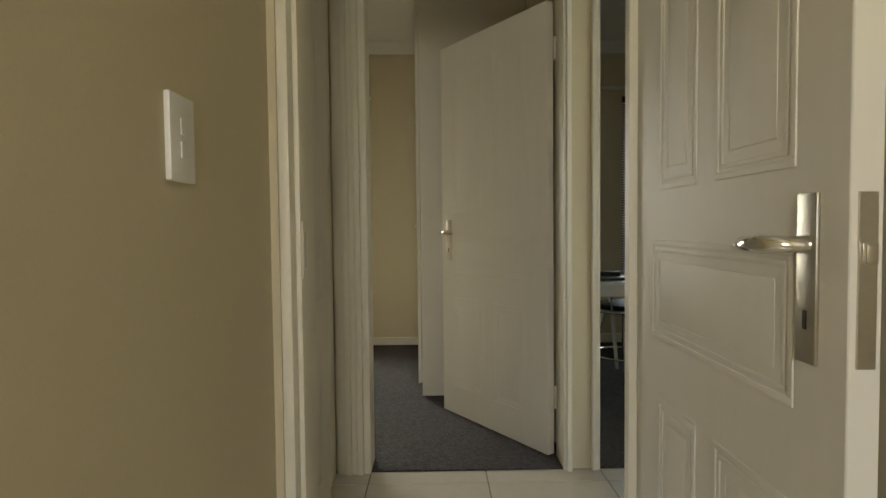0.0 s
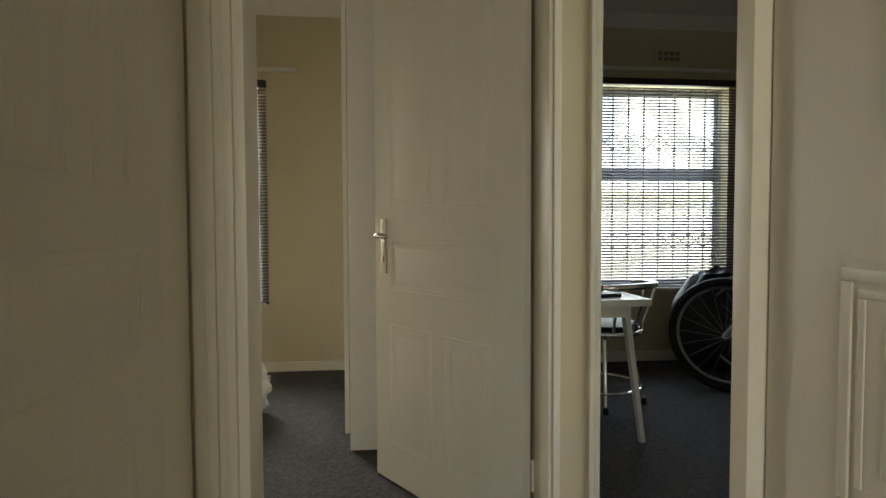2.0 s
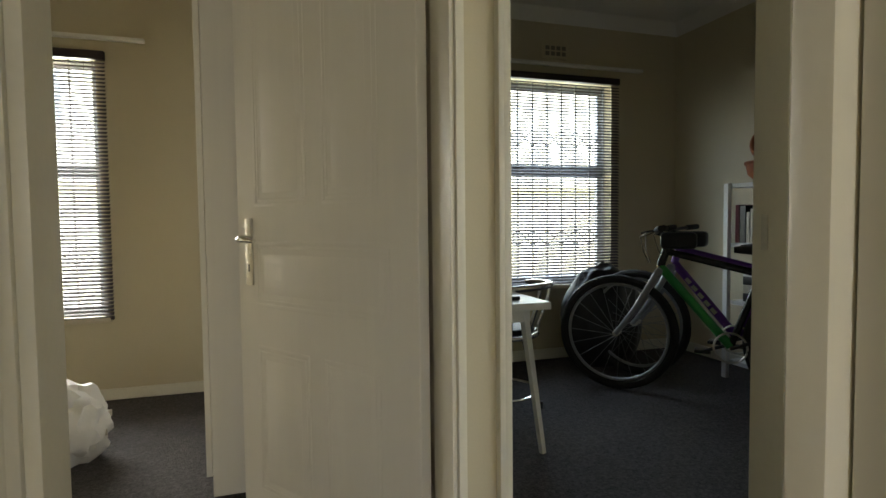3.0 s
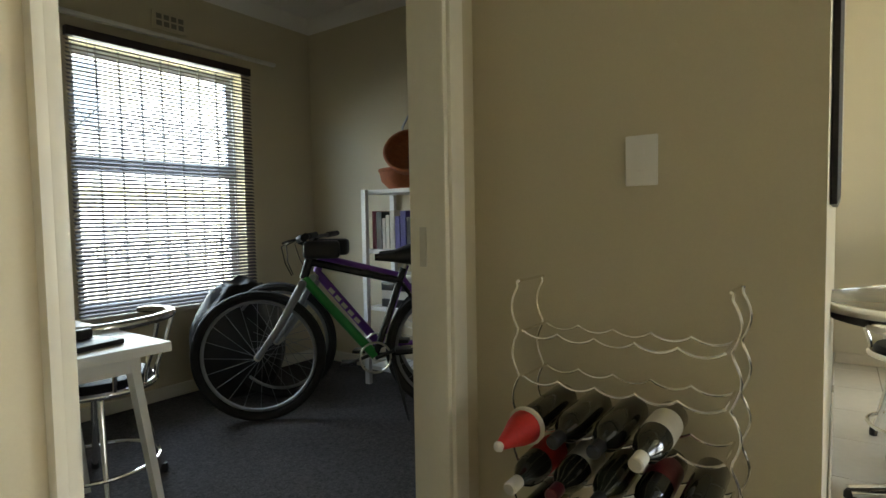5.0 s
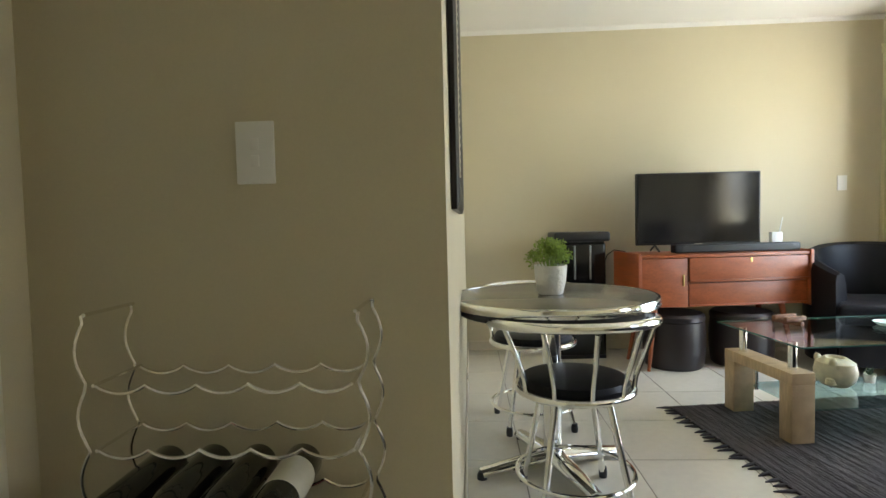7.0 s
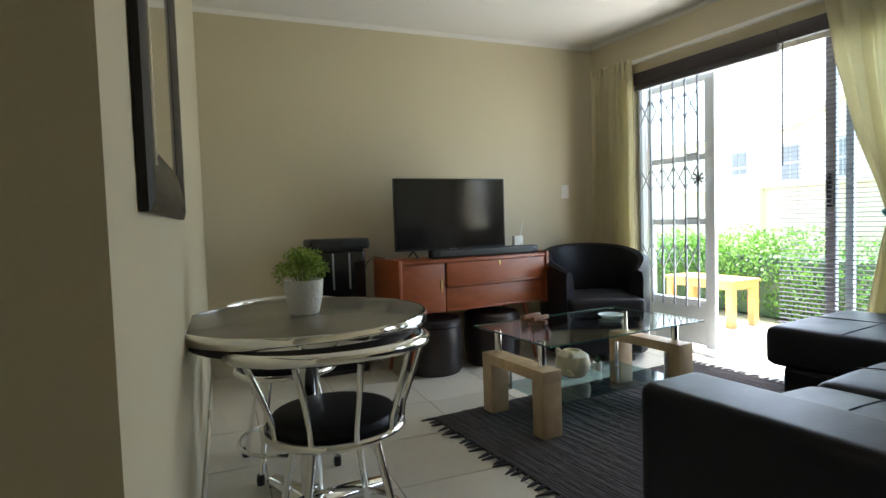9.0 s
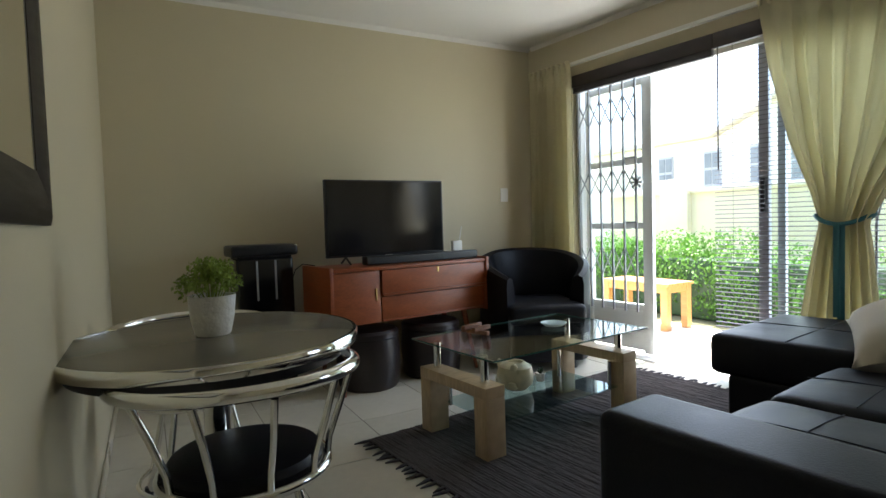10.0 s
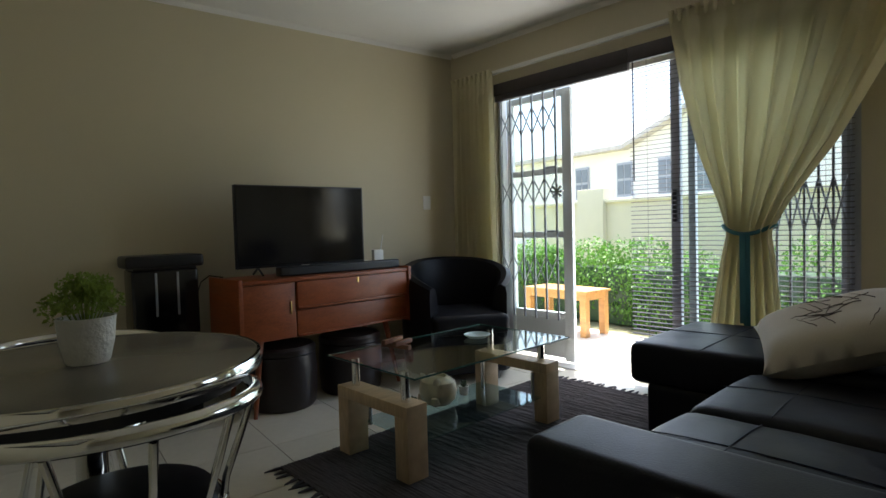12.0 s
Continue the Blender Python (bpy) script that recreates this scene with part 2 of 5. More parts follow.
def box(x0, x1, y0, y1, z0, z1, bm=None, bevel=0.0, seg=2):
    own = bmesh.new()
    bmesh.ops.create_cube(own, size=1, matrix=Matrix.LocRotScale(((x0 + x1) / 2, (y0 + y1) / 2, (z0 + z1) / 2), None, (abs(x1 - x0), abs(y1 - y0), abs(z1 - z0))))
    if bevel:
        bmesh.ops.bevel(own, geom=own.edges[:], offset=bevel, segments=seg, profile=0.6, affect='EDGES')
    if bm is None:
        return own
    return join(bm, own)


def join(bm, other, m=None):
    if m is not None:
        other.transform(m)
    me = bpy.data.meshes.new("tmp")
    other.to_mesh(me)
    other.free()
    bm.from_mesh(me)
    bpy.data.meshes.remove(me)
    return bm


def rod(a, b, r, r2=None, seg=12, bm=None):
    a, b = Vector(a), Vector(b)
    own = bmesh.new()
    d = b - a
    m = Matrix.Translation((a + b) / 2) @ d.to_track_quat('Z', 'Y').to_matrix().to_4x4()
    bmesh.ops.create_cone(own, cap_ends=True, segments=seg, radius1=r, radius2=r if r2 is None else r2, depth=d.length, matrix=m)
    return own if bm is None else join(bm, own)


def tube(pts, r, seg=8, closed=False, bm=None):
    bm = bm or bmesh.new()
    pts = [Vector(p) for p in pts]
    n, rings, side = len(pts), [], None
    for i, p in enumerate(pts):
        before = pts[i - 1] if (i or closed) else p
        after = pts[(i + 1) % n] if (i < n - 1 or closed) else p
        d = (after - before).normalized()
        if side is None:
            side = d.orthogonal().normalized()
        side = (side - d * side.dot(d)).normalized()
        up = d.cross(side)
        rad = r[i] if isinstance(r, (list, tuple)) else r
        rings.append([bm.verts.new(p + (side * math.cos(k * math.tau / seg) + up * math.sin(k * math.tau / seg)) * rad) for k in range(seg)])
    for i in range(n if closed else n - 1):
        a, b = rings[i], rings[(i + 1) % n]
        off = 0
        if closed and i == n - 1:
            off = min(range(seg), key=lambda o: sum((a[k].co - b[(k + o) % seg].co).length for k in range(seg)))
        for k in range(seg):
            bm.faces.new((a[k], a[(k + 1) % seg], b[(k + 1 + off) % seg], b[(k + off) % seg]))
    if not closed:
        bm.faces.new(rings[0][::-1])
        bm.faces.new(rings[-1])
    return bm


def lathe(profile, seg=32, bm=None, at=(0, 0, 0)):
    bm = bm or bmesh.new()
    rings = []
    for r, z in profile:
        if r < 1e-5:
            rings.append([bm.verts.new((at[0], at[1], at[2] + z))])
        else:
            rings.append([bm.verts.new((at[0] + r * math.cos(k * math.tau / seg), at[1] + r * math.sin(k * math.tau / seg), at[2] + z)) for k in range(seg)])
    for a, b in zip(rings, rings[1:]):
        for k in range(seg):
            q = [a[k % len(a)], a[(k + 1) % len(a)], b[(k + 1) % len(b)], b[k % len(b)]]
            q = list(dict.fromkeys(q))
            if len(q) > 2:
                bm.faces.new(q)
    return bm


def arc(cx, cy, z, r, a0, a1, n=24, ry=None):
    return [(cx + r * math.cos(radians(a0 + (a1 - a0) * i / n)), cy + (ry or r) * math.sin(radians(a0 + (a1 - a0) * i / n)), z) for i in range(n + 1)]


def cushion(sx, sy, sz, puff=0.25, n=14, edge=0.05):
    """A soft block: a finely cut box with rounded rims and a swelled top."""
    bm = box(-sx / 2, sx / 2, -sy / 2, sy / 2, 0, sz, bevel=edge, seg=4)
    bmesh.ops.subdivide_edges(bm, edges=[e for e in bm.edges if e.calc_length() > min(sx, sy) * 0.5], cuts=n, use_grid_fill=True)
    for v in bm.verts:
        u, w = v.co.x / (sx / 2), v.co.y / (sy / 2)
        if v.co.z > sz * 0.5:
            v.co.z += puff * sz * max(0, 1 - u * u) ** 0.5 * max(0, 1 - w * w) ** 0.5 + 0.004 * noise.noise(v.co * 9)
    return bm

# ---- the shell ----
H = 2.64


def wall(name, label, boxes, material="wall"):
    bm = bmesh.new()
    for b in boxes:
        box(*b, bm=bm)
    return tagged(part(name, bm, material), label, "wall", kind="structure")


wall("wall_hall_north", "cream painted wall with two doorways to the bedrooms",
     [(-2.0, -0.40, 2.555, 2.68, 0, H), (0.50, 0.615, 2.555, 2.68, 0, H), (1.536, 3.42, 2.555, 2.66, 0, H), (-0.40, 0.50, 2.555, 2.68, 2.08, H), (0.615, 1.536, 2.555, 2.68, 2.08, H)])
wall("wall_hall_west", "cream painted wall beside a closed white door", [(-0.62, -0.50, 1.60, 1.66, 0, H), (-0.62, -0.50, 2.50, 2.555, 0, H), (-0.62, -0.50, 1.66, 2.50, 2.06, H)])
wall("wall_start_front", "cream painted wall around the first doorway", [(-2.0, -0.402, 1.44, 1.60, 0, H), (-0.402, 0.47, 1.44, 1.60, 2.07, H), (0.475, 0.56, 1.44, 1.60, 0, H)])
wall("wall_start_west", "cream painted wall with a white light switch", [(-0.57, -0.42, -1.60, 1.44, 0, H)])
wall("wall_start_east", "cream painted wall between first room and living room", [(0.56, 0.68, -2.34, 1.60, 0, H)])
# The rear opening is unseen, put in for the first room's lamp
wall("wall_start_rear", "cream painted wall with an assumed, unseen window opening", [(-0.57, 0.68, -1.72, -1.60, 0, 0.9), (-0.57, 0.68, -1.72, -1.60, 2.0, H), (0.2, 0.68, -1.72, -1.60, 0.9, 2.0)])
wall("wall_rack", "cream painted end wall behind the wine rack", [(1.68, 1.80, 1.715, 2.555, 0, H)])
wall("wall_living_north", "cream painted wall with a large framed mirror", [(1.80, 5.37, 1.715, 1.835, 0, H)])
wall("wall_living_east", "cream painted wall behind the television", [(5.24, 5.37, -1.70, 1.715, 0, H)])
# Gap at x 0.85 to 1.65: unseen opening added for the hall light
turned(wall("wall_living_south", "cream painted wall around the sliding door", [(0.30, 0.85, -1.84, -1.72, 0, H), (0.85, 1.65, -1.84, -1.72, 0, 1.0), (0.85, 1.65, -1.84, -1.72, 2.0, H), (1.65, 2.08, -1.84, -1.72, 0, H), (4.74, 5.37, -1.84, -1.70, 0, H), (2.08, 4.74, -1.84, -1.70, 2.20, H)]))
wall("wall_bedroom_north", "cream painted outer wall with two windows",
     [(-2.12, -1.92, 5.1, 5.28, 0, H), (-0.87, 1.62, 5.1, 5.28, 0, H), (2.68, 3.42, 5.1, 5.28, 0, H),
      (-1.92, -0.87, 5.1, 5.28, 0, 0.52), (1.62, 2.68, 5.1, 5.28, 0, 0.58), (-1.92, -0.87, 5.1, 5.28, 2.06, H), (1.62, 2.68, 5.1, 5.28, 2.12, H)])
wall("wall_bedroom_west", "cream painted bedroom side wall", [(-2.12, -2.0, 1.44, 5.1, 0, H)])
wall("wall_bedroom_partition", "cream painted wall between two bedrooms", [(0.505, 0.612, 2.68, 5.1, 0, H)])
wall("wall_study_east", "cream painted wall behind bicycles and shelf", [(3.30, 3.42, 2.68, 5.1, 0, H)])
tagged(part("ceiling", box(-2.12, 5.37, -2.40, 5.28, H, H + 0.1), "ceiling"), "plain white painted ceiling over the whole flat", "ceiling", kind="structure")


def cornice(name, runs, size=0.085):
    bm = bmesh.new()
    for (x0, y0, x1, y1, nx, ny) in runs:
        prof = [(0, 0), (0, -size), (size * 0.25, -size * 0.85), (size * 0.55, -size * 0.5), (size * 0.85, -size * 0.22), (size, 0)]
        a = [bm.verts.new((x0 + nx * p, y0 + ny * p, H - 0.002 + q)) for p, q in prof]
        b = [bm.verts.new((x1 + nx * p, y1 + ny * p, H - 0.002 + q)) for p, q in prof]
        for i in range(len(prof)):
            j = (i + 1) % len(prof)
            bm.faces.new((a[i], a[j], b[j], b[i]))
        bm.faces.new(a)
        bm.faces.new(b[::-1])
    return tagged(part(name, bm, "ceiling"), "white coved plaster cornice under the ceiling", "cornice", kind="structure")


cornice("trim_cornice_bedroom", [(-2.0, 5.1, 0.505, 5.1, 0, -1), (0.505, 2.68, 0.505, 5.1, -1, 0)])
cornice("trim_cornice_study", [(0.612, 5.1, 3.30, 5.1, 0, -1), (3.30, 2.68, 3.30, 5.1, -1, 0)])
cornice("trim_cornice_living", [(5.24, -1.70, 5.24, 1.715, -1, 0)], 0.03)
turned(cornice("trim_cornice_garden", [(0.30, -1.70, 5.24, -1.70, 0, 1)], 0.03))


def skirting(name, boxes, material="trim", label="white painted timber skirting board"):
    bm = bmesh.new()
    for b in boxes:
        box(*b, bm=bm, bevel=0.004, seg=1)
    return tagged(part(name, bm, material), label, "skirting", kind="structure")


skirting("baseboard_bedroom", [(-2.0, 0.50, 5.082, 5.098, 0.006, 0.075)])
skirting("baseboard_study", [(0.615, 3.298, 5.082, 5.098, 0.006, 0.085), (3.282, 3.298, 2.7, 5.08, 0.006, 0.085)])
skirting("baseboard_living", [(5.228, 5.238, -1.68, 1.70, 0, 0.08), (1.82, 5.226, 1.703, 1.713, 0, 0.08), (1.668, 1.678, 1.73, 2.55, 0, 0.08)], "tile_skirt", "beige ceramic tile skirting along the wall")

# floors
tagged(part("floor_screed_garden", box(0.68, 2.9, -2.34, -1.722, -0.12, -0.004), "grout"), "grey grout bed under the floor tiles", "floor", kind="structure")
tagged(part("floor_screed", box(-2.0, 5.30, -1.72, 2.555, -0.12, -0.004), "grout"), "grey grout bed under the floor tiles", "floor", kind="structure")
carpet_bedroom = tagged(part("floor_carpet_bedroom", box(-2.0, 0.505, 2.555, 5.1, -0.12, 0.006), "carpet"), "charcoal grey cut pile carpet", "carpet", kind="structure")
tagged(part("floor_carpet_study", box(0.507, 3.30, 2.557, 5.1, -0.12, 0.006), "carpet"), "charcoal grey cut pile carpet", "carpet", kind="structure")


# ---- doors ----
def moulding(x0, x1, z0, z1, face, relief=1.0):
    """A raised ring round a door panel, and the field inside it, on the side face of the leaf."""
    bm = bmesh.new()
    s = 1 if face > 0 else -1
    for inset, w, h in ((0, 0.012, 0.0026), (0.018, 0.008, 0.0016)):
        a0, a1, b0, b1 = x0 + inset, x1 - inset, z0 + inset, z1 - inset
        for q in ((a0, a1, b0, b0 + w), (a0, a1, b1 - w, b1), (a0, a0 + w, b0 + w, b1 - w), (a1 - w, a1, b0 + w, b1 - w)):
            box(q[0], q[1], face - s * 0.002, face + s * h * relief, q[2], q[3], bm=bm, bevel=0.0018 * relief, seg=2)
    box(x0 + 0.045, x1 - 0.045, face - s * 0.002, face + s * 0.0012 * relief, z0 + 0.045, z1 - 0.045, bm=bm, bevel=0.003 * relief, seg=2)
    return bm


def panel_door(name, label, m, width, handle=True, hinge_plates=True, relief=1.0):
    """A moulded leaf. It hinges at x = 0, reaches to x = width, and lies between y = 0 and y = 0.04."""
    d = thing(name, label, "door", m)
    tagged(d, kind="structure")
    part("leaf", box(0, width, 0, 0.04, 0.012, 2.03, bevel=0.002, seg=1), "door", d)
    w = width
    for face in (0.0, 0.04):
        for (a, b, c, e) in ((0.14, w / 2 - 0.035, 1.12, 1.90), (w / 2 + 0.035, w - 0.10, 1.12, 1.90), (0.10, w - 0.10, 0.79, 1.01), (0.14, w / 2 - 0.035, 0.16, 0.66), (w / 2 + 0.035, w - 0.10, 0.16, 0.66)):
            part("panel_moulding", moulding(a, b, c, e, face if face else -0.0001, relief), "door", d)
    if handle:
        for s, y in ((-1, 0.0), (1, 0.04)):
            plate = part("handle_plate", box(w - 0.090, w - 0.050, y, y + s * 0.006, 0.86, 1.083, bevel=0.0028), "steel", d, "brushed steel lock plate")
            lever = tube([(w - 0.070, y + s * 0.004, 1.016), (w - 0.070, y + s * 0.035, 1.016), (w - 0.078, y + s * 0.046, 1.016), (w - 0.10, y + s * 0.050, 1.016), (w - 0.14, y + s * 0.050, 1.014), (w - 0.165, y + s * 0.048, 1.010)], [0.012, 0.011, 0.012, 0.013, 0.012, 0.007], 12)
            part("lever", lever, "chrome", plate, "polished lever handle")
            part("keyhole", box(w - 0.074, w - 0.066, y + s * 0.0055, y + s * 0.0072, 0.905, 0.93, bevel=0.0006, seg=1), "black", plate)
        part("lock_face", box(w - 0.0005, w + 0.003, 0.009, 0.031, 0.87, 1.08), "steel", d, "steel lock edge plate")
        part("latch", box(w + 0.002, w + 0.010, 0.013, 0.027, 0.995, 1.02, bevel=0.002), "steel", d)
    if hinge_plates:
        for z in (0.22, 1.78):
            part("hinge", rod((-0.006, -0.004, z), (-0.006, -0.004, z + 0.10), 0.007, seg=10), "frame", d)
    return d


def leaf_pose(hx, hy, ex, ey):
    return pose(hx, hy, 0, 0, 0, math.degrees(math.atan2(ey - hy, ex - hx)))


panel_door("door_bedroom", "white moulded panel door standing half open over carpet", leaf_pose(0.470, 2.690, 0.013, 3.362), 0.813, relief=0.35)
panel_door("door_start", "white moulded panel door opened flat beside the doorway", leaf_pose(0.438, 1.586, 0.424, 0.785), 0.715)
panel_door("door_bathroom", "white moulded panel door closed in its frame", pose(-0.505, 2.290, 0, 0, 0, -90), 0.615, handle=False, relief=0.3)


def frame_strip(x0, x1, y0, y1, z0, z1, bm):
    return box(x0, x1, y0, y1, z0, z1, bm=bm, bevel=0.004, seg=2)


def door_frame(name, label, boxes):
    f = thing(name, label, "door frame", kind="structure")
    for b in boxes:
        part("jamb", box(*b, bevel=0.005, seg=2), "frame", f)
    return f


# bedroom doorway: a stepped steel frame
door_frame("door_frame_bedroom", "cream painted stepped steel door frame",
           [(-0.485, -0.448, 2.532, 2.56, 0, 2.11), (-0.448, -0.422, 2.522, 2.58, 0, 2.10), (-0.422, -0.398, 2.529, 2.62, 0, 2.08), (-0.398, -0.373, 2.522, 2.66, 0, 2.07), (-0.373, -0.343, 2.535, 2.69, 0, 2.05),
            (0.478, 0.490, 2.535, 2.69, 0, 2.05), (0.490, 0.512, 2.524, 2.70, 0, 2.08), (-0.343, 0.478, 2.53, 2.69, 2.04, 2.10)])
door_frame("door_frame_study", "cream painted steel door frame without its door",
           [(0.598, 0.614, 2.530, 2.70, 0, 2.10), (0.614, 0.634, 2.536, 2.695, 0, 2.06), (1.462, 1.480, 2.505, 2.622, 0, 2.06), (1.480, 1.540, 2.495, 2.63, 0, 2.10), (0.634, 1.462, 2.525, 2.69, 2.04, 2.10)])
part("strike_plate", box(1.4585, 1.4625, 2.566, 2.588, 0.972, 1.076, bevel=0.001, seg=1), "steel", bpy.data.objects["door_frame_study"], "narrow steel strike plate")
door_frame("door_frame_start", "cream painted steel frame of the first doorway",
           [(-0.401, -0.376, 1.436, 1.615, 0, 2.10), (-0.376, -0.363, 1.475, 1.615, 0, 2.08), (0.418, 0.476, 1.588, 1.62, 0, 2.09), (0.468, 0.478, 1.44, 1.588, 0, 2.07), (-0.363, 0.418, 1.434, 1.61, 2.05, 2.10)])
part("strike_plate", box(-0.364, -0.3605, 1.482, 1.515, 0.93, 1.06, bevel=0.001, seg=1), "frame", bpy.data.objects["door_frame_start"], "painted strike plate")
part("strike_slot", box(-0.3615, -0.3595, 1.488, 1.508, 0.955, 1.035), "steel", bpy.data.objects["door_frame_start"])
door_frame("door_frame_bathroom", "cream painted frame of the closed door", [(-0.52, -0.488, 2.298, 2.522, 0, 2.07), (-0.52, -0.488, 1.63, 1.672, 0, 2.07), (-0.52, -0.488, 1.672, 2.298, 2.035, 2.07)])


def switch(name, m, w=0.075, h=0.12, label="white plastic light switch plate on the wall"):
    s = thing(name, label, "light switch", m)
    part("plate", box(-w / 2, w / 2, 0, 0.009, -h / 2, h / 2, bevel=0.003), "plastic", s)
    for z in (-0.016, 0.016):
        part("rocker", box(-0.008, 0.008, 0.0085, 0.0105, z - 0.011, z + 0.011, bevel=0.0008), "plastic", s)
    return s


switch("light_switch", pose(-0.42, 1.01, 1.17, 0, 0, -90))
switch("light_switch", pose(1.68, 2.08, 1.227, 0, 0, 90))
switch("light_switch", pose(5.24, -1.33, 1.325, 0, 0, 90))


# ---- windows, blinds and gates ----
def lattice(parent, x0, x1, y, bands, z0, z1, cols, r=0.005, sy=1, name="gate_bar"):
    """Upright bars, with rows of crossed bars between them at the heights of bands."""
    step = (x1 - x0) / cols
    for i in range(cols + 1):
        x = x0 + i * step
        part(name, box(x - r, x + r, y - r, y + r, z0, z1), "gate", parent)
    for (b0, b1) in bands:
        for i in range(cols):
            xa, xb = x0 + i * step, x0 + (i + 1) * step
            bm = rod((xa, y - 0.008 * sy, b0), (xb, y - 0.008 * sy, b1), r * 0.85, seg=5)
            rod((xb, y + 0.008 * sy, b0), (xa, y + 0.008 * sy, b1), r * 0.85, seg=5, bm=bm)
            part("cross_bar", bm, "gate", parent)


def blind(name, label, x0, x1, y, z0, z1, pitch, tilt, depth=0.025, rail=0.05, sy=1):
    b = thing(name, label, "blind", pose((x0 + x1) / 2, y, 0))
    w = (x1 - x0) / 2
    part("headrail", box(-w, w, -0.02, 0.02, z1 - rail, z1, bevel=0.004), "pelmet", b)
    part("bottom_rail", box(-w, w, -0.014, 0.014, z0, z0 + 0.022, bevel=0.004), "pelmet", b)
    bm = bmesh.new()
    c, s = math.cos(radians(tilt)) * depth / 2, math.sin(radians(tilt)) * depth / 2
    rows = []
    for k, lift in ((-1, 0), (0, 0.0025), (1, 0)):
        rows.append([bm.verts.new((sx * w, k * c, k * s + lift + t)) for t in (0, 0.0012) for sx in (-1, 1)])
    for a, q in zip(rows, rows[1:]):
        bm.faces.new((a[0], a[1], q[1], q[0]))
        bm.faces.new((a[2], q[2], q[3], a[3]))
    bm.faces.new((rows[0][0], rows[0][2], rows[0][3], rows[0][1]))
    bm.faces.new((rows[2][0], rows[2][1], rows[2][3], rows[2][2]))
    me = mesh_of(bm, "slat", M["slat"], False)
    n = int((z1 - rail - z0 - 0.03) / pitch)
    for i in range(n):
        shared("slat", me, b, pose(0, 0, z0 + 0.035 + i * pitch, random.uniform(-1.5, 1.5), 0, 0))
    for x in (-w * 0.8, 0, w * 0.8):
        part("ladder_cord", rod((x, 0.013, z0 + 0.02), (x, 0.013, z1 - rail), 0.0012, seg=4), "pelmet", b)
    return b


def bedroom_window(name, x0, x1, z0, z1):
    w = thing(name, "grey framed casement window with burglar gate and sill", "window", kind="structure")
    for b in ((x0, x0 + 0.05, z0, z1), (x1 - 0.05, x1, z0, z1), (x0 + 0.05, x1 - 0.05, z0, z0 + 0.05), (x0 + 0.05, x1 - 0.05, z1 - 0.05, z1), (x0 + 0.05, x1 - 0.05, z0 + 0.83, z0 + 0.92)):
        part("window_frame", box(b[0], b[1], 5.215, 5.255, b[2], b[3], bevel=0.004), "alu", w)
    for a, c in ((z0 + 0.05, z0 + 0.83), (z0 + 0.92, z1 - 0.05)):
        p = part("pane", box(x0 + 0.05, x1 - 0.05, 5.233, 5.237, a, c), "glass", w)
        p.visible_shadow = False
    part("catch", box((x0 + x1) / 2 - 0.05, (x0 + x1) / 2 + 0.05, 5.19, 5.214, z0 + 0.89, z0 + 0.905, bevel=0.003), "gate", w)
    part("window_sill", box(x0 - 0.04, x1 + 0.04, 5.06, 5.21, z0 - 0.035, z0 - 0.003, bevel=0.005), "tile_skirt", w)
    g = thing("burglar_gate", "grey folding lattice burglar gate inside the window", "gate")
    lattice(g, x0 + 0.03, x1 - 0.03, 5.165, ((z0 + 0.30, z0 + 0.42), (z0 + 1.06, z0 + 1.19)), z0 + 0.005, z1 - 0.005, 8, r=0.0055)
    return w


bedroom_window("window_study", 1.62, 2.68, 0.58, 2.12)
bedroom_window("window_bedroom", -1.92, -0.87, 0.52, 2.06)
blind("venetian_blind", "grey brown slatted blind lowered over a bright window", 1.59, 2.73, 5.075, 0.555, 2.17, 0.0225, 34, depth=0.026)
blind("venetian_blind", "grey brown slatted blind lowered over a bright window", -1.94, -0.815, 5.075, 0.50, 2.09, 0.0225, 34, depth=0.026)
for x0, x1, z in ((1.4, 2.95, 2.245), (-1.98, -0.60, 2.17)):
    r = thing("curtain_track", "white curtain track fixed above the window", "curtain rail")
    part("track", box(x0, x1, 5.06, 5.098, z - 0.012, z + 0.012, bevel=0.004), "plastic", r)
v = thing("air_vent", "cream slotted wall vent above the window", "vent")
part("plate", box(2.07, 2.29, 5.085, 5.098, 2.29, 2.40, bevel=0.003), "wall", v)
for i in range(4):
    for j in range(2):
        part("slot", box(2.095 + i * 0.046, 2.128 + i * 0.046, 5.083, 5.0865, 2.31 + j * 0.042, 2.34 + j * 0.042), "grout", v)

# ---- sliding door ----
sd = thing("sliding_door", "white and grey aluminium glass door standing partly open", "sliding door", kind="structure")
for b, m_ in (((2.08, 4.74, -1.80, -1.745, 2.15, 2.198), "alu_white"), ((4.69, 4.738, -1.80, -1.745, 0.0, 2.15), "alu_white"), ((2.082, 2.13, -1.80, -1.745, 0.0, 2.15), "alu"), ((2.13, 4.69, -1.84, -1.70, -0.015, 0.012), "alu_white")):
    part("outer_frame", box(*b, bevel=0.004), m_, sd)
fixed = part("leaf", box(4.015, 4.105, -1.835, -1.80, 0.03, 2.15, bevel=0.004), "alu_white", sd, "white stile of the door leaf")
part("stile", box(4.63, 4.69, -1.835, -1.80, 0.03, 2.15, bevel=0.004), "alu_white", fixed)
part("kick_panel", box(4.105, 4.63, -1.83, -1.805, 0.05, 0.36, bevel=0.004), "alu_white", fixed, "white solid panel")
for z in (0.36, 1.0, 1.50, 2.10):
    part("rail", box(4.105, 4.63, -1.835, -1.80, z, z + (0.05 if z < 2 else 0.05), bevel=0.004), "alu_white", fixed)
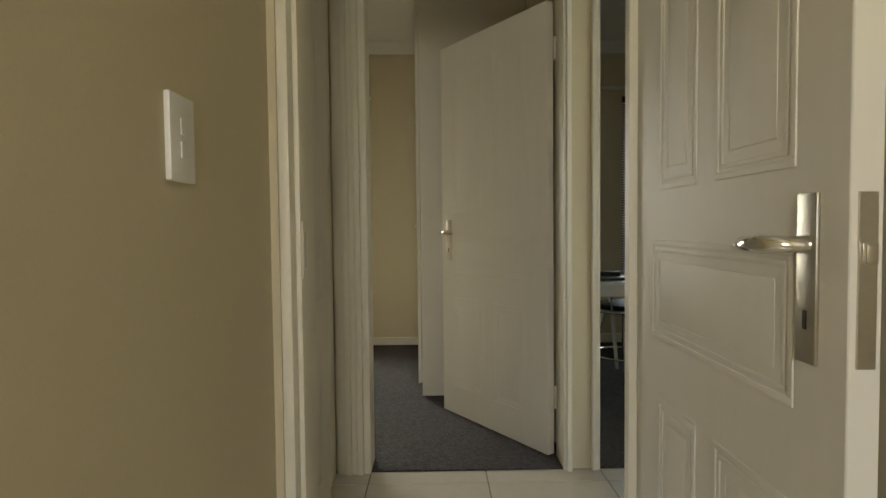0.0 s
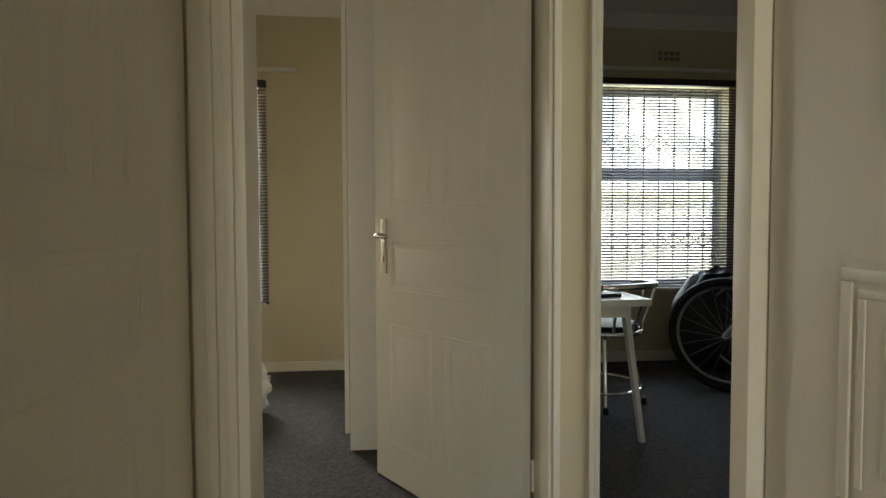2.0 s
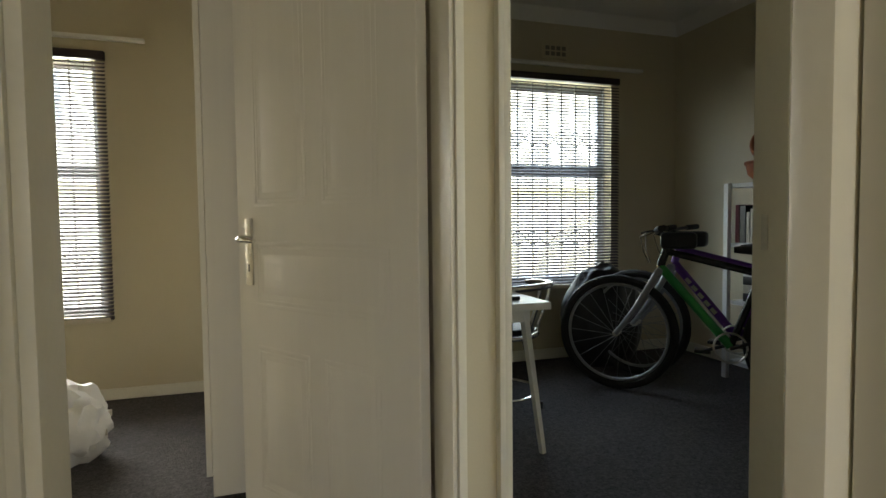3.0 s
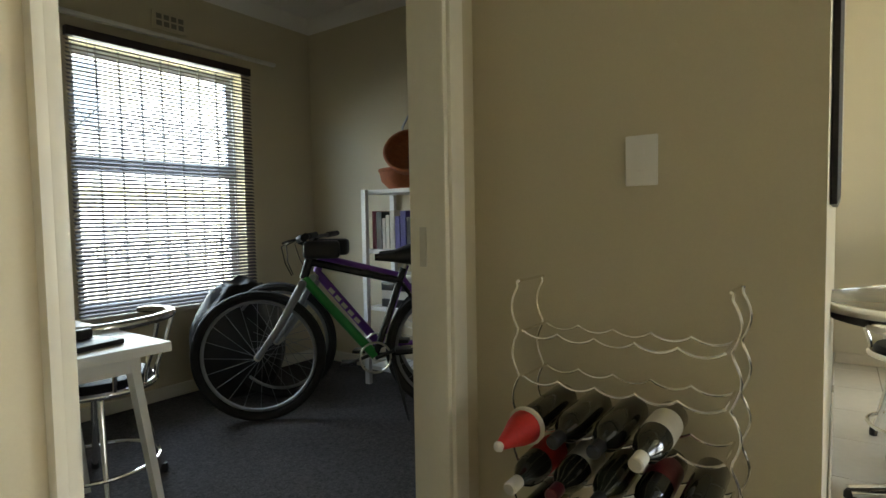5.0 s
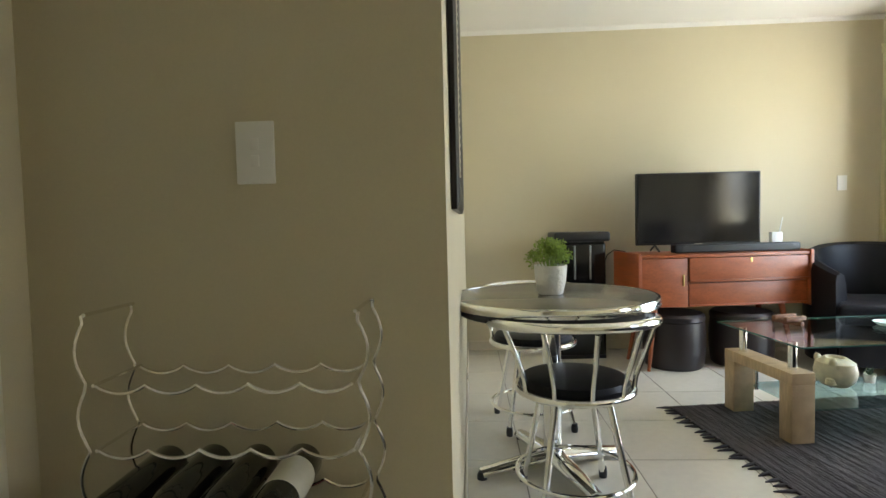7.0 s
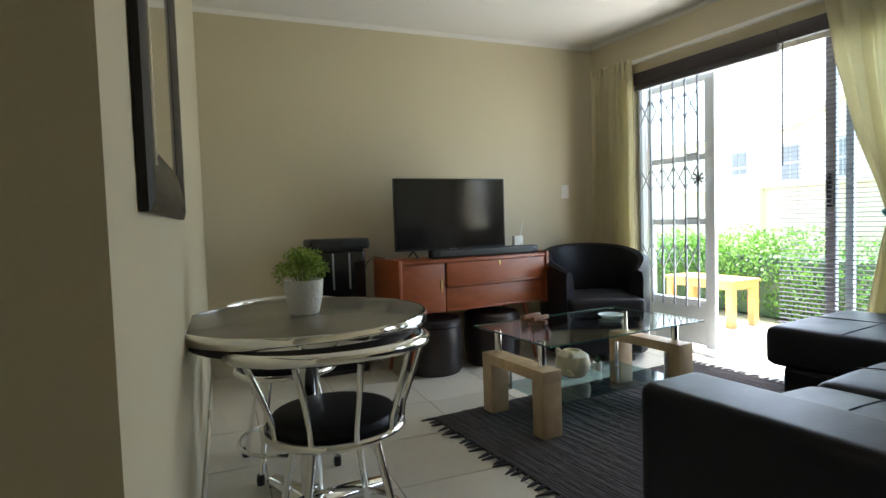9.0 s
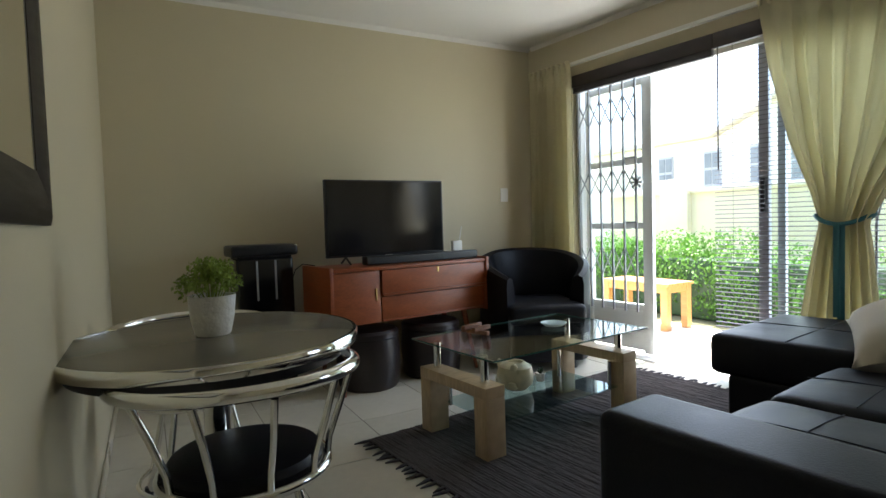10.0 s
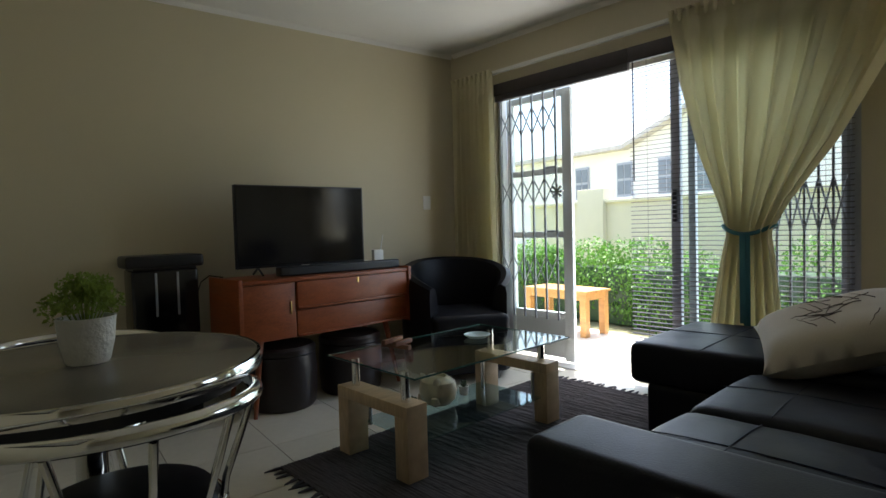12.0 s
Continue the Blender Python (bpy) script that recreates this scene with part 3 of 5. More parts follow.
for z in (1.045, 1.548):
    part("catch", box(4.16, 4.28, -1.80, -1.78, z, z + 0.015, bevel=0.003), "gate", fixed)
for a, c in ((0.41, 1.0), (1.05, 1.5), (1.55, 2.1)):
    p = part("pane", box(4.105, 4.63, -1.82, -1.815, a, c), "glass", fixed)
    p.visible_shadow = False
slide = part("sliding_leaf", box(3.105, 3.17, -1.80, -1.76, 0.03, 2.15, bevel=0.004), "alu", sd, "grey aluminium stile")
part("stile", box(3.02, 3.07, -1.84, -1.805, 0.03, 2.15, bevel=0.004), "alu", slide)
part("stile", box(2.132, 2.18, -1.80, -1.76, 0.03, 2.15, bevel=0.004), "alu", slide)
part("rail", box(2.18, 3.105, -1.80, -1.76, 0.03, 0.10, bevel=0.004), "alu", slide)
part("rail", box(2.18, 3.105, -1.80, -1.76, 2.09, 2.15, bevel=0.004), "alu", slide)
p = part("pane", box(2.18, 3.105, -1.782, -1.778, 0.10, 2.09), "glass", slide)
p.visible_shadow = False
turned(sd)
part("door_pull", box(3.122, 3.150, -1.76, -1.738, 1.10, 1.31, bevel=0.006), "black", slide, "black pull handle")

g1 = thing("security_gate", "grey steel folding lattice gate drawn partly across", "gate")
lattice(g1, 4.115, 4.705, -1.735, ((0.63, 0.85), (1.27, 1.46), (1.82, 2.03)), 0.36, 2.15, 5, r=0.0068)
for k in range(8):
    a = k * math.tau / 8
    part("petal", rod((4.1, -1.72, 1.355), (4.1 + 0.055 * math.cos(a), -1.72, 1.355 + 0.055 * math.sin(a)), 0.005, 0.012, 6), "gate", g1, "flower shaped lock cover")
turned(g1)
g2 = thing("security_gate", "grey steel folding lattice gate pushed to the side", "gate")
lattice(g2, 2.14, 2.50, -1.735, ((1.02, 1.32), (1.86, 2.05), (0.4, 0.6)), 0.05, 2.15, 5, r=0.0065)

turned(g2)
turned(blind("venetian_blind", "grey brown slatted blind lowered over the glass", 2.10, 3.42, -1.675, 0.06, 2.27, 0.0285, -9, depth=0.024, rail=0.10))
hr = thing("blind_headrail", "dark brown raised blind bundled under its headrail", "blind")
part("headrail", box(3.425, 4.70, -1.70, -1.655, 2.17, 2.27, bevel=0.006), "pelmet", hr)
for i in range(6):
    part("stacked_slat", box(3.43, 4.695, -1.692, -1.662, 2.125 + i * 0.0075, 2.130 + i * 0.0075), "slat", hr)
turned(hr)
wd = thing("blind_wand", "thin dark tilt wand hanging from the blind", "blind wand")
part("wand", rod((3.38, -1.645, 1.38), (3.38, -1.645, 2.17), 0.005, seg=8), "pelmet", wd)
turned(wd)
ct = turned(thing("curtain_track", "white curtain track along the wall above the door", "curtain rail"))
part("track", box(1.75, 5.20, -1.655, -1.62, 2.345, 2.372, bevel=0.005), "plastic", ct)


def curtain(name, label, rows, y, folds, amp, seed, ripples=0.6):
    """Hanging cloth. rows: height, left and right end, depth of the folds, from the top down."""
    c = thing(name, label, "curtain")
    n, m_, bm, grid = folds * 12, 60, bmesh.new(), []
    rnd = random.Random(seed)
    ph = [rnd.uniform(-0.7, 0.7) for _ in range(folds + 1)]
    hts = [r[0] for r in rows][::-1]
    for j in range(m_ + 1):
        z = rows[0][0] + (rows[-1][0] - rows[0][0]) * j / m_
        l, r, f = (float(np.interp(z, hts, [q[k] for q in rows][::-1])) for k in (1, 2, 3))
        line = []
        for i in range(n + 1):
            u = i / n
            w = u * folds * math.tau + ph[int(u * folds)] * math.sin(u * math.pi * 3) * ripples
            head = 1 if j > 4 else 0.45
            line.append(bm.verts.new((l + (r - l) * u, y + f * amp * head * (math.sin(w) + 0.35 * math.sin(2.3 * w + 1 + z)) + 0.006 * noise.noise((u * 9, z * 2, seed)), z)))
        grid.append(line)
    for a, b in zip(grid, grid[1:]):
        for i in range(n):
            bm.faces.new((a[i], a[i + 1], b[i + 1], b[i]))
    part("cloth", bm, "curtain", c)
    so = c.children[0].modifiers.new("thick", 'SOLIDIFY')
    so.thickness = 0.002
    l, r = rows[0][1], rows[0][2]
    k = max(4, int((r - l) / 0.055))
    for i in range(k):
        x = l + (r - l) * (i + 0.5) / k
        part("heading_tuft", lathe([(0.006, 0), (0.016, 0.02), (0.012, 0.05), (0.02, 0.075), (0.0, 0.08)], 10, at=(x, y + 0.012, rows[0][0] - 0.06)), "curtain", c)
    return c


turned(curtain("curtain", "cream cloth curtain hanging straight beside the door", [(2.36, 4.66, 5.17, 1.0), (1.2, 4.65, 5.17, 1.1), (0.03, 4.63, 5.17, 1.2)], -1.60, 7, 0.026, 3))
turned(curtain("curtain", "cream cloth curtain gathered by a teal tie", [(2.37, 1.70, 3.09, 1.0), (1.95, 1.89, 3.02, 1.0), (1.5, 2.15, 2.90, 1.15), (1.2, 2.38, 2.78, 1.4), (1.03, 2.48, 2.73, 1.6), (0.9, 2.46, 2.76, 1.5), (0.5, 2.42, 2.83, 1.3), (0.03, 2.40, 2.86, 1.2)], -1.58, 7, 0.036, 8))
ti = turned(thing("curtain_tie", "teal ribbon tied round the gathered curtain", "curtain tie"))
part("band", tube([(2.605 + 0.145 * math.cos(a), -1.58 + 0.075 * math.sin(a), 1.02 + 0.05 * abs(math.cos(a)) ** 2) for a in [k * math.tau / 28 for k in range(28)]], 0.012, 8, True), "tie", ti)
part("tail", box(2.575, 2.612, -1.512, -1.503, 0.45, 1.03, bevel=0.003), "tie", ti)
part("tail", box(2.595, 2.63, -1.501, -1.493, 0.52, 1.02, bevel=0.003), "tie", ti)

# ---- mirror on the north wall ----
mr = thing("wall_mirror", "large mirror in a black moulded wooden frame", "mirror")
prof = [(0.0, 0.0), (0.0, 0.014), (0.02, 0.021), (0.06, 0.020), (0.10, 0.013), (0.12, 0.009), (0.12, 0.0)]


def frame_run(a, b, inward):
    bm = bmesh.new()
    a, b, inward = Vector(a), Vector(b), Vector(inward)
    d = (b - a).normalized()
    ra = [bm.verts.new(a + inward * p + d * p + Vector((0, -q, 0))) for p, q in prof]
    rb = [bm.verts.new(b + inward * p - d * p + Vector((0, -q, 0))) for p, q in prof]
    for i in range(len(prof)):
        j = (i + 1) % len(prof)
        bm.faces.new((ra[i], ra[j], rb[j], rb[i]))
    return bm


X0, X1, Z0, Z1 = 1.93, 2.78, 1.115, 2.25
for a, b, w in (((X0, 1.713, Z0), (X0, 1.713, Z1), (1, 0, 0)), ((X1, 1.713, Z1), (X1, 1.713, Z0), (-1, 0, 0)), ((X1, 1.713, Z0), (X0, 1.713, Z0), (0, 0, 1)), ((X0, 1.713, Z1), (X1, 1.713, Z1), (0, 0, -1))):
    part("frame_rail", frame_run(a, b, w), "picture", mr)
part("glass", box(X0 + 0.11, X1 - 0.11, 1.705, 1.711, Z0 + 0.11, Z1 - 0.11), "mirror", mr)
part("bead", tube([(X0 + 0.075, 1.694, Z0 + 0.08 + i * 0.01) for i in range(98)], [0.003 if i % 2 else 0.005 for i in range(98)], 6), "steel", mr, "silver beading")


# ---- chairs and round table ----
def spindle_chair(m, seat="leather"):
    """Chrome bar chair with a round padded seat. The backrest curves round the side x < 0."""
    c = thing("dining_chair", "chrome tube chair with round padded black seat", "chair", m, "chrome chairs")
    part("seat", lathe([(0, 0.44), (0.19, 0.44), (0.205, 0.452), (0.208, 0.468), (0.195, 0.486), (0.15, 0.497), (0, 0.503)], 40), seat, c, "black vinyl cushion")
    part("seat_ring", tube(arc(0, 0, 0.444, 0.218, 0, 350, 35), 0.014, 10, True), "chrome", c)
    rail = [(0.03 + 0.315 * math.cos(radians(a)), 0.315 * math.sin(radians(a)), 0.700 + 0.02 * math.cos(radians(a - 180))) for a in range(86, 275, 8)]
    part("backrest_rail", tube(rail, [0.012] + [0.0185] * (len(rail) - 2) + [0.012], 12), "chrome", c)
    for a in (112, 146, 180, 214, 248):
        ca, sa = math.cos(radians(a)), math.sin(radians(a))
        part("spindle", tube([(0.218 * ca, 0.218 * sa, 0.45), (0.225 * ca, 0.225 * sa, 0.50), (0.262 * ca, 0.262 * sa, 0.60), (0.305 * ca + 0.02, 0.305 * sa, 0.700)], 0.0095, 10), "chrome", c)
    for a in (45, 135, 225, 315):
        ca, sa = math.cos(radians(a)), math.sin(radians(a))
        leg = part("leg", tube([(0.13 * ca, 0.13 * sa, 0.44), (0.145 * ca, 0.145 * sa, 0.40), (0.235 * ca, 0.235 * sa, 0.02)], 0.0125, 10), "chrome", c)
        part("foot", lathe([(0, 0), (0.016, 0), (0.018, 0.02), (0.015, 0.045), (0, 0.045)], 12, at=(0.238 * ca, 0.238 * sa, 0)), "black", leg, "black rubber foot")
    part("foot_ring", tube(arc(0, 0, 0.115, 0.222, 0, 350, 35), 0.009, 8, True), "chrome", c)
    return c


chair = spindle_chair(pose(2.735, 1.285, 0, 0, 0, 6))
copy_thing(chair, pose(3.56, 1.35, 0, 0, 0, 188))

rt = thing("round_table", "round grey table with chrome rim and pedestal", "table", pose(3.02, 1.327, 0, 0, 0, 20))
M["laminate"] = mat("grey_linen_laminate", (0.17, 0.155, 0.125), 0.22, grain=240, vary=0.12, bump=0.03, stain=3)
part("tabletop", lathe([(0, 0.735), (0.438, 0.735), (0.441, 0.7595), (0.434, 0.762), (0, 0.762)], 72), "laminate", rt)
part("rim", lathe([(0.436, 0.728), (0.446, 0.728), (0.449, 0.735), (0.449, 0.757), (0.444, 0.7635), (0.434, 0.7635), (0.436, 0.728)], 72), "chrome", rt, "chrome edge band")
part("pedestal", lathe([(0.04, 0.045), (0.04, 0.70), (0.16, 0.712), (0.16, 0.734), (0, 0.734)], 28), "chrome", rt)
part("apron", lathe([(0.36, 0.69), (0.40, 0.69), (0.40, 0.734), (0.36, 0.734), (0.36, 0.69)], 48), "black", rt)
for k in range(4):
    a = k * math.pi / 2
    ca, sa = math.cos(a), math.sin(a)
    f_ = part("base_foot", tube([(0.03 * ca, 0.03 * sa, 0.08), (0.15 * ca, 0.15 * sa, 0.066), (0.34 * ca, 0.34 * sa, 0.04)], [0.05, 0.046, 0.032], 12), "chrome", rt, at=Matrix.Diagonal((1, 1, 0.62, 1)))
    part("glide", lathe([(0, 0), (0.022, 0), (0.022, 0.03), (0.014, 0.05), (0, 0.05)], 14, at=(0.335 * ca, 0.335 * sa, 0)), "black", f_)


def leaf_cloud(n, centre, radii, size, seed, flat=0.0, aspect=0.55):
    rnd = random.Random(seed)
    verts, faces = [], []
    for _ in range(n):
        d = Vector((rnd.gauss(0, 1), rnd.gauss(0, 1), rnd.gauss(0, 1))).normalized()
        rad = (0.55 + 0.45 * rnd.random() ** 0.5) * (0.88 + 0.22 * noise.noise(d * 2.2 + Vector((seed, 0, 0))))
        p = Vector((d.x * radii[0], d.y * radii[1], d.z * radii[2])) * rad + Vector(centre)
        s = size * rnd.uniform(0.6, 1.25)
        q = Euler((rnd.uniform(-0.9, 0.9), rnd.uniform(-0.9, 0.9), rnd.uniform(0, 6.28))).to_matrix() @ d.to_track_quat('Z', 'Y').to_matrix()
        b = len(verts)
        for v in ((0, -s, 0), (s * aspect, 0, s * 0.15), (0, s, 0), (-s * aspect, 0, s * 0.15)):
            verts.append(p + q @ Vector(v))
        faces.append((b, b + 1, b + 2))
        faces.append((b, b + 2, b + 3))
    return verts, faces


def leaves(name, n, centre, radii, size, seed, material, parent, aspect=0.55):
    me = bpy.data.meshes.new(name)
    v, f = leaf_cloud(n, centre, radii, size, seed, aspect=aspect)
    me.from_pydata(v, [], f)
    me.materials.append(M[material])
    ob = new(name, me)
    if parent:
        ob.parent = parent
    return ob


pp = thing("potted_plant", "small bushy green plant in white embossed pot", "plant", pose(3.035, 1.325, 0.763))
part("pot", lathe([(0, 0), (0.050, 0), (0.054, 0.006), (0.066, 0.06), (0.071, 0.118), (0.072, 0.125), (0.066, 0.125), (0.062, 0.105), (0, 0.105)], 40), "ceramic", pp, "white ceramic pot with embossed leaves")
part("soil", lathe([(0, 0.108), (0.062, 0.107), (0.062, 0.10), (0, 0.10)], 20), "soil", pp)
rnd = random.Random(4)
bm = bmesh.new()
for k in range(26):
    a, t_ = rnd.uniform(0, 6.28), rnd.uniform(0.1, 0.9)
    tube([(0.03 * math.cos(a) * t_, 0.03 * math.sin(a) * t_, 0.10), (0.07 * math.cos(a) * t_, 0.07 * math.sin(a) * t_, 0.16), (0.09 * math.cos(a) * t_, 0.09 * math.sin(a) * t_, 0.24 - 0.06 * t_)], 0.0018, 5, bm=bm)
part("stems", bm, "plant", pp)
V, F = [], []
for k in range(60):
    a, t_ = rnd.uniform(0, 6.28), rnd.random() ** 0.6
    el = math.sqrt(max(0.0, 1 - t_ * t_))
    reach = rnd.uniform(0.72, 1.18)
    v, f = leaf_cloud(24, (0.092 * t_ * reach * math.cos(a), 0.092 * t_ * reach * math.sin(a), 0.122 + 0.092 * el * reach), (0.024, 0.024, 0.026), 0.0085, 300 + k)
    o = len(V)
    V += v
    F += [tuple(i + o for i in q) for q in f]
me = bpy.data.meshes.new("foliage")
me.from_pydata(V, [], F)
me.materials.append(M["plant"])
new("foliage", me).parent = pp

# ---- sofa ----
so = thing("corner_sofa", "black leather corner sofa with chaise and stitched seats", "sofa", Matrix.Translation((2.14, 0.50, 0)) @ Matrix.Rotation(radians(7), 4, 'Z') @ Matrix.Translation((-2.14, -0.50, 0)))
part("arm", box(1.22, 2.15, 0.33, 0.565, 0.04, 0.632, bevel=0.035, seg=5), "leather", so)
part("base", box(1.22, 2.17, -0.86, 0.328, 0.05, 0.30, bevel=0.02, seg=3), "leather", so)
for y0, y1 in ((-0.265, 0.325), (-0.86, -0.27)):
    cu = part("seat_cushion", cushion(0.74, y1 - y0, 0.19, 0.14, 10, 0.06), "leather", so, at=pose(1.78, (y0 + y1) / 2, 0.30))
    for (a, b) in (((-0.35, 0), (0.35, 0)), ((0.12, -0.25), (0.12, 0.25))):
        part("seam", tube([(a[0] + (b[0] - a[0]) * i / 12, a[1] + (b[1] - a[1]) * i / 12, 0.1915 + 0.14 * 0.19 * max(0, 1 - ((a[0] + (b[0] - a[0]) * i / 12) / 0.37) ** 2) ** 0.5 * max(0, 1 - ((a[1] + (b[1] - a[1]) * i / 12) / 0.295) ** 2) ** 0.5) for i in range(13)], 0.002, 6), "stitch", cu)
part("chaise_base", box(1.22, 2.58, -1.62, -0.87, 0.05, 0.365, bevel=0.03, seg=4), "leather", so)
ch = part("chaise_cushion", cushion(1.46, 0.78, 0.19, 0.06, 12, 0.05), "leather", so, at=pose(1.94, -1.26, 0.35))
for (a, b) in (((0.0, 0), (0.70, 0)), ((0.40, -0.37), (0.40, 0.37))):
    part("seam", tube([(a[0] + (b[0] - a[0]) * i / 12, a[1] + (b[1] - a[1]) * i / 12, 0.1915 + 0.0114 * max(0, 1 - ((a[0] + (b[0] - a[0]) * i / 12) / 0.73) ** 2) ** 0.5 * max(0, 1 - ((a[1] + (b[1] - a[1]) * i / 12) / 0.4) ** 2) ** 0.5) for i in range(13)], 0.002, 6), "stitch", ch)
part("back", box(1.0, 1.23, -1.60, 0.555, 0.04, 0.74, bevel=0.04, seg=4), "leather", so)
for y in (-1.2, -0.45, 0.1):
    part("back_cushion", box(1.215, 1.42, y - 0.30, y + 0.27, 0.46, 0.80, bevel=0.06, seg=4), "leather", so)
for x, y in ((1.1, 0.45), (2.05, 0.45), (2.48, -1.52), (2.48, -0.97), (1.1, -1.5)):
    part("foot", lathe([(0, 0), (0.022, 0), (0.028, 0.055), (0, 0.055)], 14, at=(x, y, 0)), "black", so)


def pillow(m, label, w, h, t, material):
    p = thing("cushion", label, "cushion", m)
    bm = bmesh.new()
    bmesh.ops.create_grid(bm, x_segments=18, y_segments=18, size=0.5)
    back = bm.copy()
    for b_, s in ((bm, 1), (back, -1)):
        for v in b_.verts:
            u, w_ = v.co.x * 2, v.co.y * 2
            pinch = 1 - 0.07 * (1 - abs(u) ** 3) * abs(w_) ** 4 - 0.07 * (1 - abs(w_) ** 3) * abs(u) ** 4
            v.co = (u * w / 2 * pinch, w_ * h / 2 * pinch, s * t / 2 * ((1 - u ** 4) * (1 - w_ ** 4)) ** 0.5 + 0.004 * noise.noise(Vector((u * 3, w_ * 3, s))))
    join(bm, back)
    bmesh.ops.remove_doubles(bm, verts=bm.verts[:], dist=0.0005)
    part("cover", bm, material, p)
    return p


pl = pillow(pose(2.07, -1.05, 0.655, -12, 18, 24), "linen cushion printed with birds and branches on sofa", 0.56, 0.50, 0.19, "linen")
rnd = random.Random(12)
for k in range(22):
    a = rnd.uniform(-1.3, 1.3)
    x, y = rnd.uniform(-0.16, 0.06), rnd.uniform(-0.14, 0.14)
    pts = []
    for i in range(9):
        u, w_ = x * 4 + 0, 0
        px, py = x + i * 0.014 * math.cos(a), y + i * 0.014 * math.sin(a) + 0.004 * math.sin(i * 1.7 + k)
        pts.append((px, py, 0.096 * max(0, (1 - (px / 0.28) ** 4) * (1 - (py / 0.25) ** 4)) ** 0.5 + 0.0025))
    part("printed_branch", tube(pts, [0.0022 - 0.0002 * i for i in range(9)], 5), "print", pl)
pillow(pose(1.78, -1.36, 0.78, -8, 58, 16), "pale linen cushion leaning on the sofa back", 0.46, 0.44, 0.15, "linen")
pillow(pose(1.70, -1.02, 0.84, -6, 60, 0), "dark navy cushion leaning on the sofa back", 0.42, 0.42, 0.14, "navy")

# ---- rug ----
rg = thing("rug", "dark grey woven rag rug with knotted fringe", "rug", pose(3.095, -0.586, 0, 0, 0, 7.7))
bm = bmesh.new()
bmesh.ops.create_grid(bm, x_segments=24, y_segments=240, size=0.5)
for v in bm.verts:
    v.co = (v.co.x * 1.62, v.co.y * 2.1, 0.011 + 0.0035 * (round((v.co.y + 0.5) * 240) % 2) + 0.003 * noise.noise(Vector((v.co.x * 9, v.co.y * 120, 0))))
low = [e for e in bm.edges if e.is_boundary]
ext = bmesh.ops.extrude_edge_only(bm, edges=low)
for v in ext["geom"]:
    if isinstance(v, bmesh.types.BMVert):
        v.co.z = 0.001
part("weave", bm, "rug", rg)
rnd = random.Random(7)
for s in (-1, 1):
    for k in range(34):
        x = -0.80 + k * 0.0485 + rnd.uniform(-0.008, 0.008)
        w = rnd.uniform(-0.02, 0.02)
        part("fringe", tube([(x, s * 1.045, 0.008), (x + w * 0.4, s * 1.075, 0.008), (x + w, s * (1.10 + rnd.uniform(0, 0.03)), 0.005)], [0.007, 0.008, 0.003], 6), "fringe", rg)

# ---- coffee table ----
cf = thing("coffee_table", "glass coffee table on pale oak legs with shelf", "table", pose(3.545, -0.31, 0, 0, 0, 7))
for s in (1, -1):
    y = s * 0.49
    fr = part("leg_frame", box(-0.268, 0.268, y - 0.057, y + 0.057, 0.29, 0.345, bevel=0.003), "oak", cf, "pale oak veneered leg frame")
    for sx in (-1, 1):
        part("leg", box(sx * 0.268, sx * 0.18, y - 0.056, y + 0.056, 0.014, 0.29, bevel=0.003), "oak", cf)
        part("glass_post", rod((sx * 0.19, y, 0.345), (sx * 0.19, y, 0.477), 0.02, seg=20), "chrome", cf, "chrome post under the glass")
        part("shelf_post", rod((sx * 0.19, y - s * 0.075, 0.13), (sx * 0.19, y - s * 0.075, 0.292), 0.012, seg=14), "chrome", cf)
gt = part("glass_top", box(-0.335, 0.335, -0.555, 0.555, 0.477, 0.485, bevel=0.0015, seg=1), "glass", cf, "clear glass top")
part("glass_edge", tube([(-0.335, -0.555, 0.481), (0.335, -0.555, 0.481), (0.335, 0.555, 0.481), (-0.335, 0.555, 0.481)], 0.0042, 4, True), "glass_edge", gt)
part("shelf", box(-0.23, 0.23, -0.44, 0.44, 0.15, 0.158, bevel=0.002, seg=1), "tinted", cf, "tinted glass lower shelf")

wp = thing("wooden_puzzle", "small brown wooden interlocking bars on the glass", "ornament", pose(3.70, -0.05, 0.486, 0, 0, 20))
M["walnut"] = mat("brown_wood", (0.20, 0.075, 0.03), 0.5, grain=20, vary=0.25, bump=0.1, stretch=(1, 6, 6))
for b in ((-0.09, 0.09, -0.012, 0.012, 0, 0.022), (-0.05, -0.026, -0.075, 0.06, 0.022, 0.044), (0.03, 0.054, -0.10, 0.05, 0.022, 0.044)):
    part("bar", box(*b, bevel=0.002), "walnut", wp)
tr = thing("glass_tray", "small clear glass dish on the coffee table", "dish", pose(3.62, -0.53, 0.486))
part("dish", lathe([(0, 0), (0.05, 0), (0.075, 0.018), (0.072, 0.02), (0.048, 0.005), (0, 0.005)], 28), "frosted", tr)

cp = thing("animal_planter", "cream glazed round animal shaped planter on shelf", "ornament", pose(3.66, -0.28, 0.159))
bm = lathe([(0, 0), (0.06, 0), (0.088, 0.03), (0.098, 0.075), (0.088, 0.125), (0.05, 0.15), (0.043, 0.15), (0.04, 0.135), (0, 0.135)], 32)
for v in bm.verts:
    v.co.x *= 1.15
for sx in (-1, 1):
    join(bm, lathe([(0, 0), (0.022, 0.008), (0.016, 0.03), (0, 0.045)], 12), pose(sx * 0.06, 0.05, 0.12, -10, sx * 20, 0))
    join(bm, lathe([(0, -0.02), (0.028, 0.0), (0.024, 0.03), (0, 0.05)], 12), pose(sx * 0.06, 0.06, 0.02))
part("body", bm, "pot", cp)


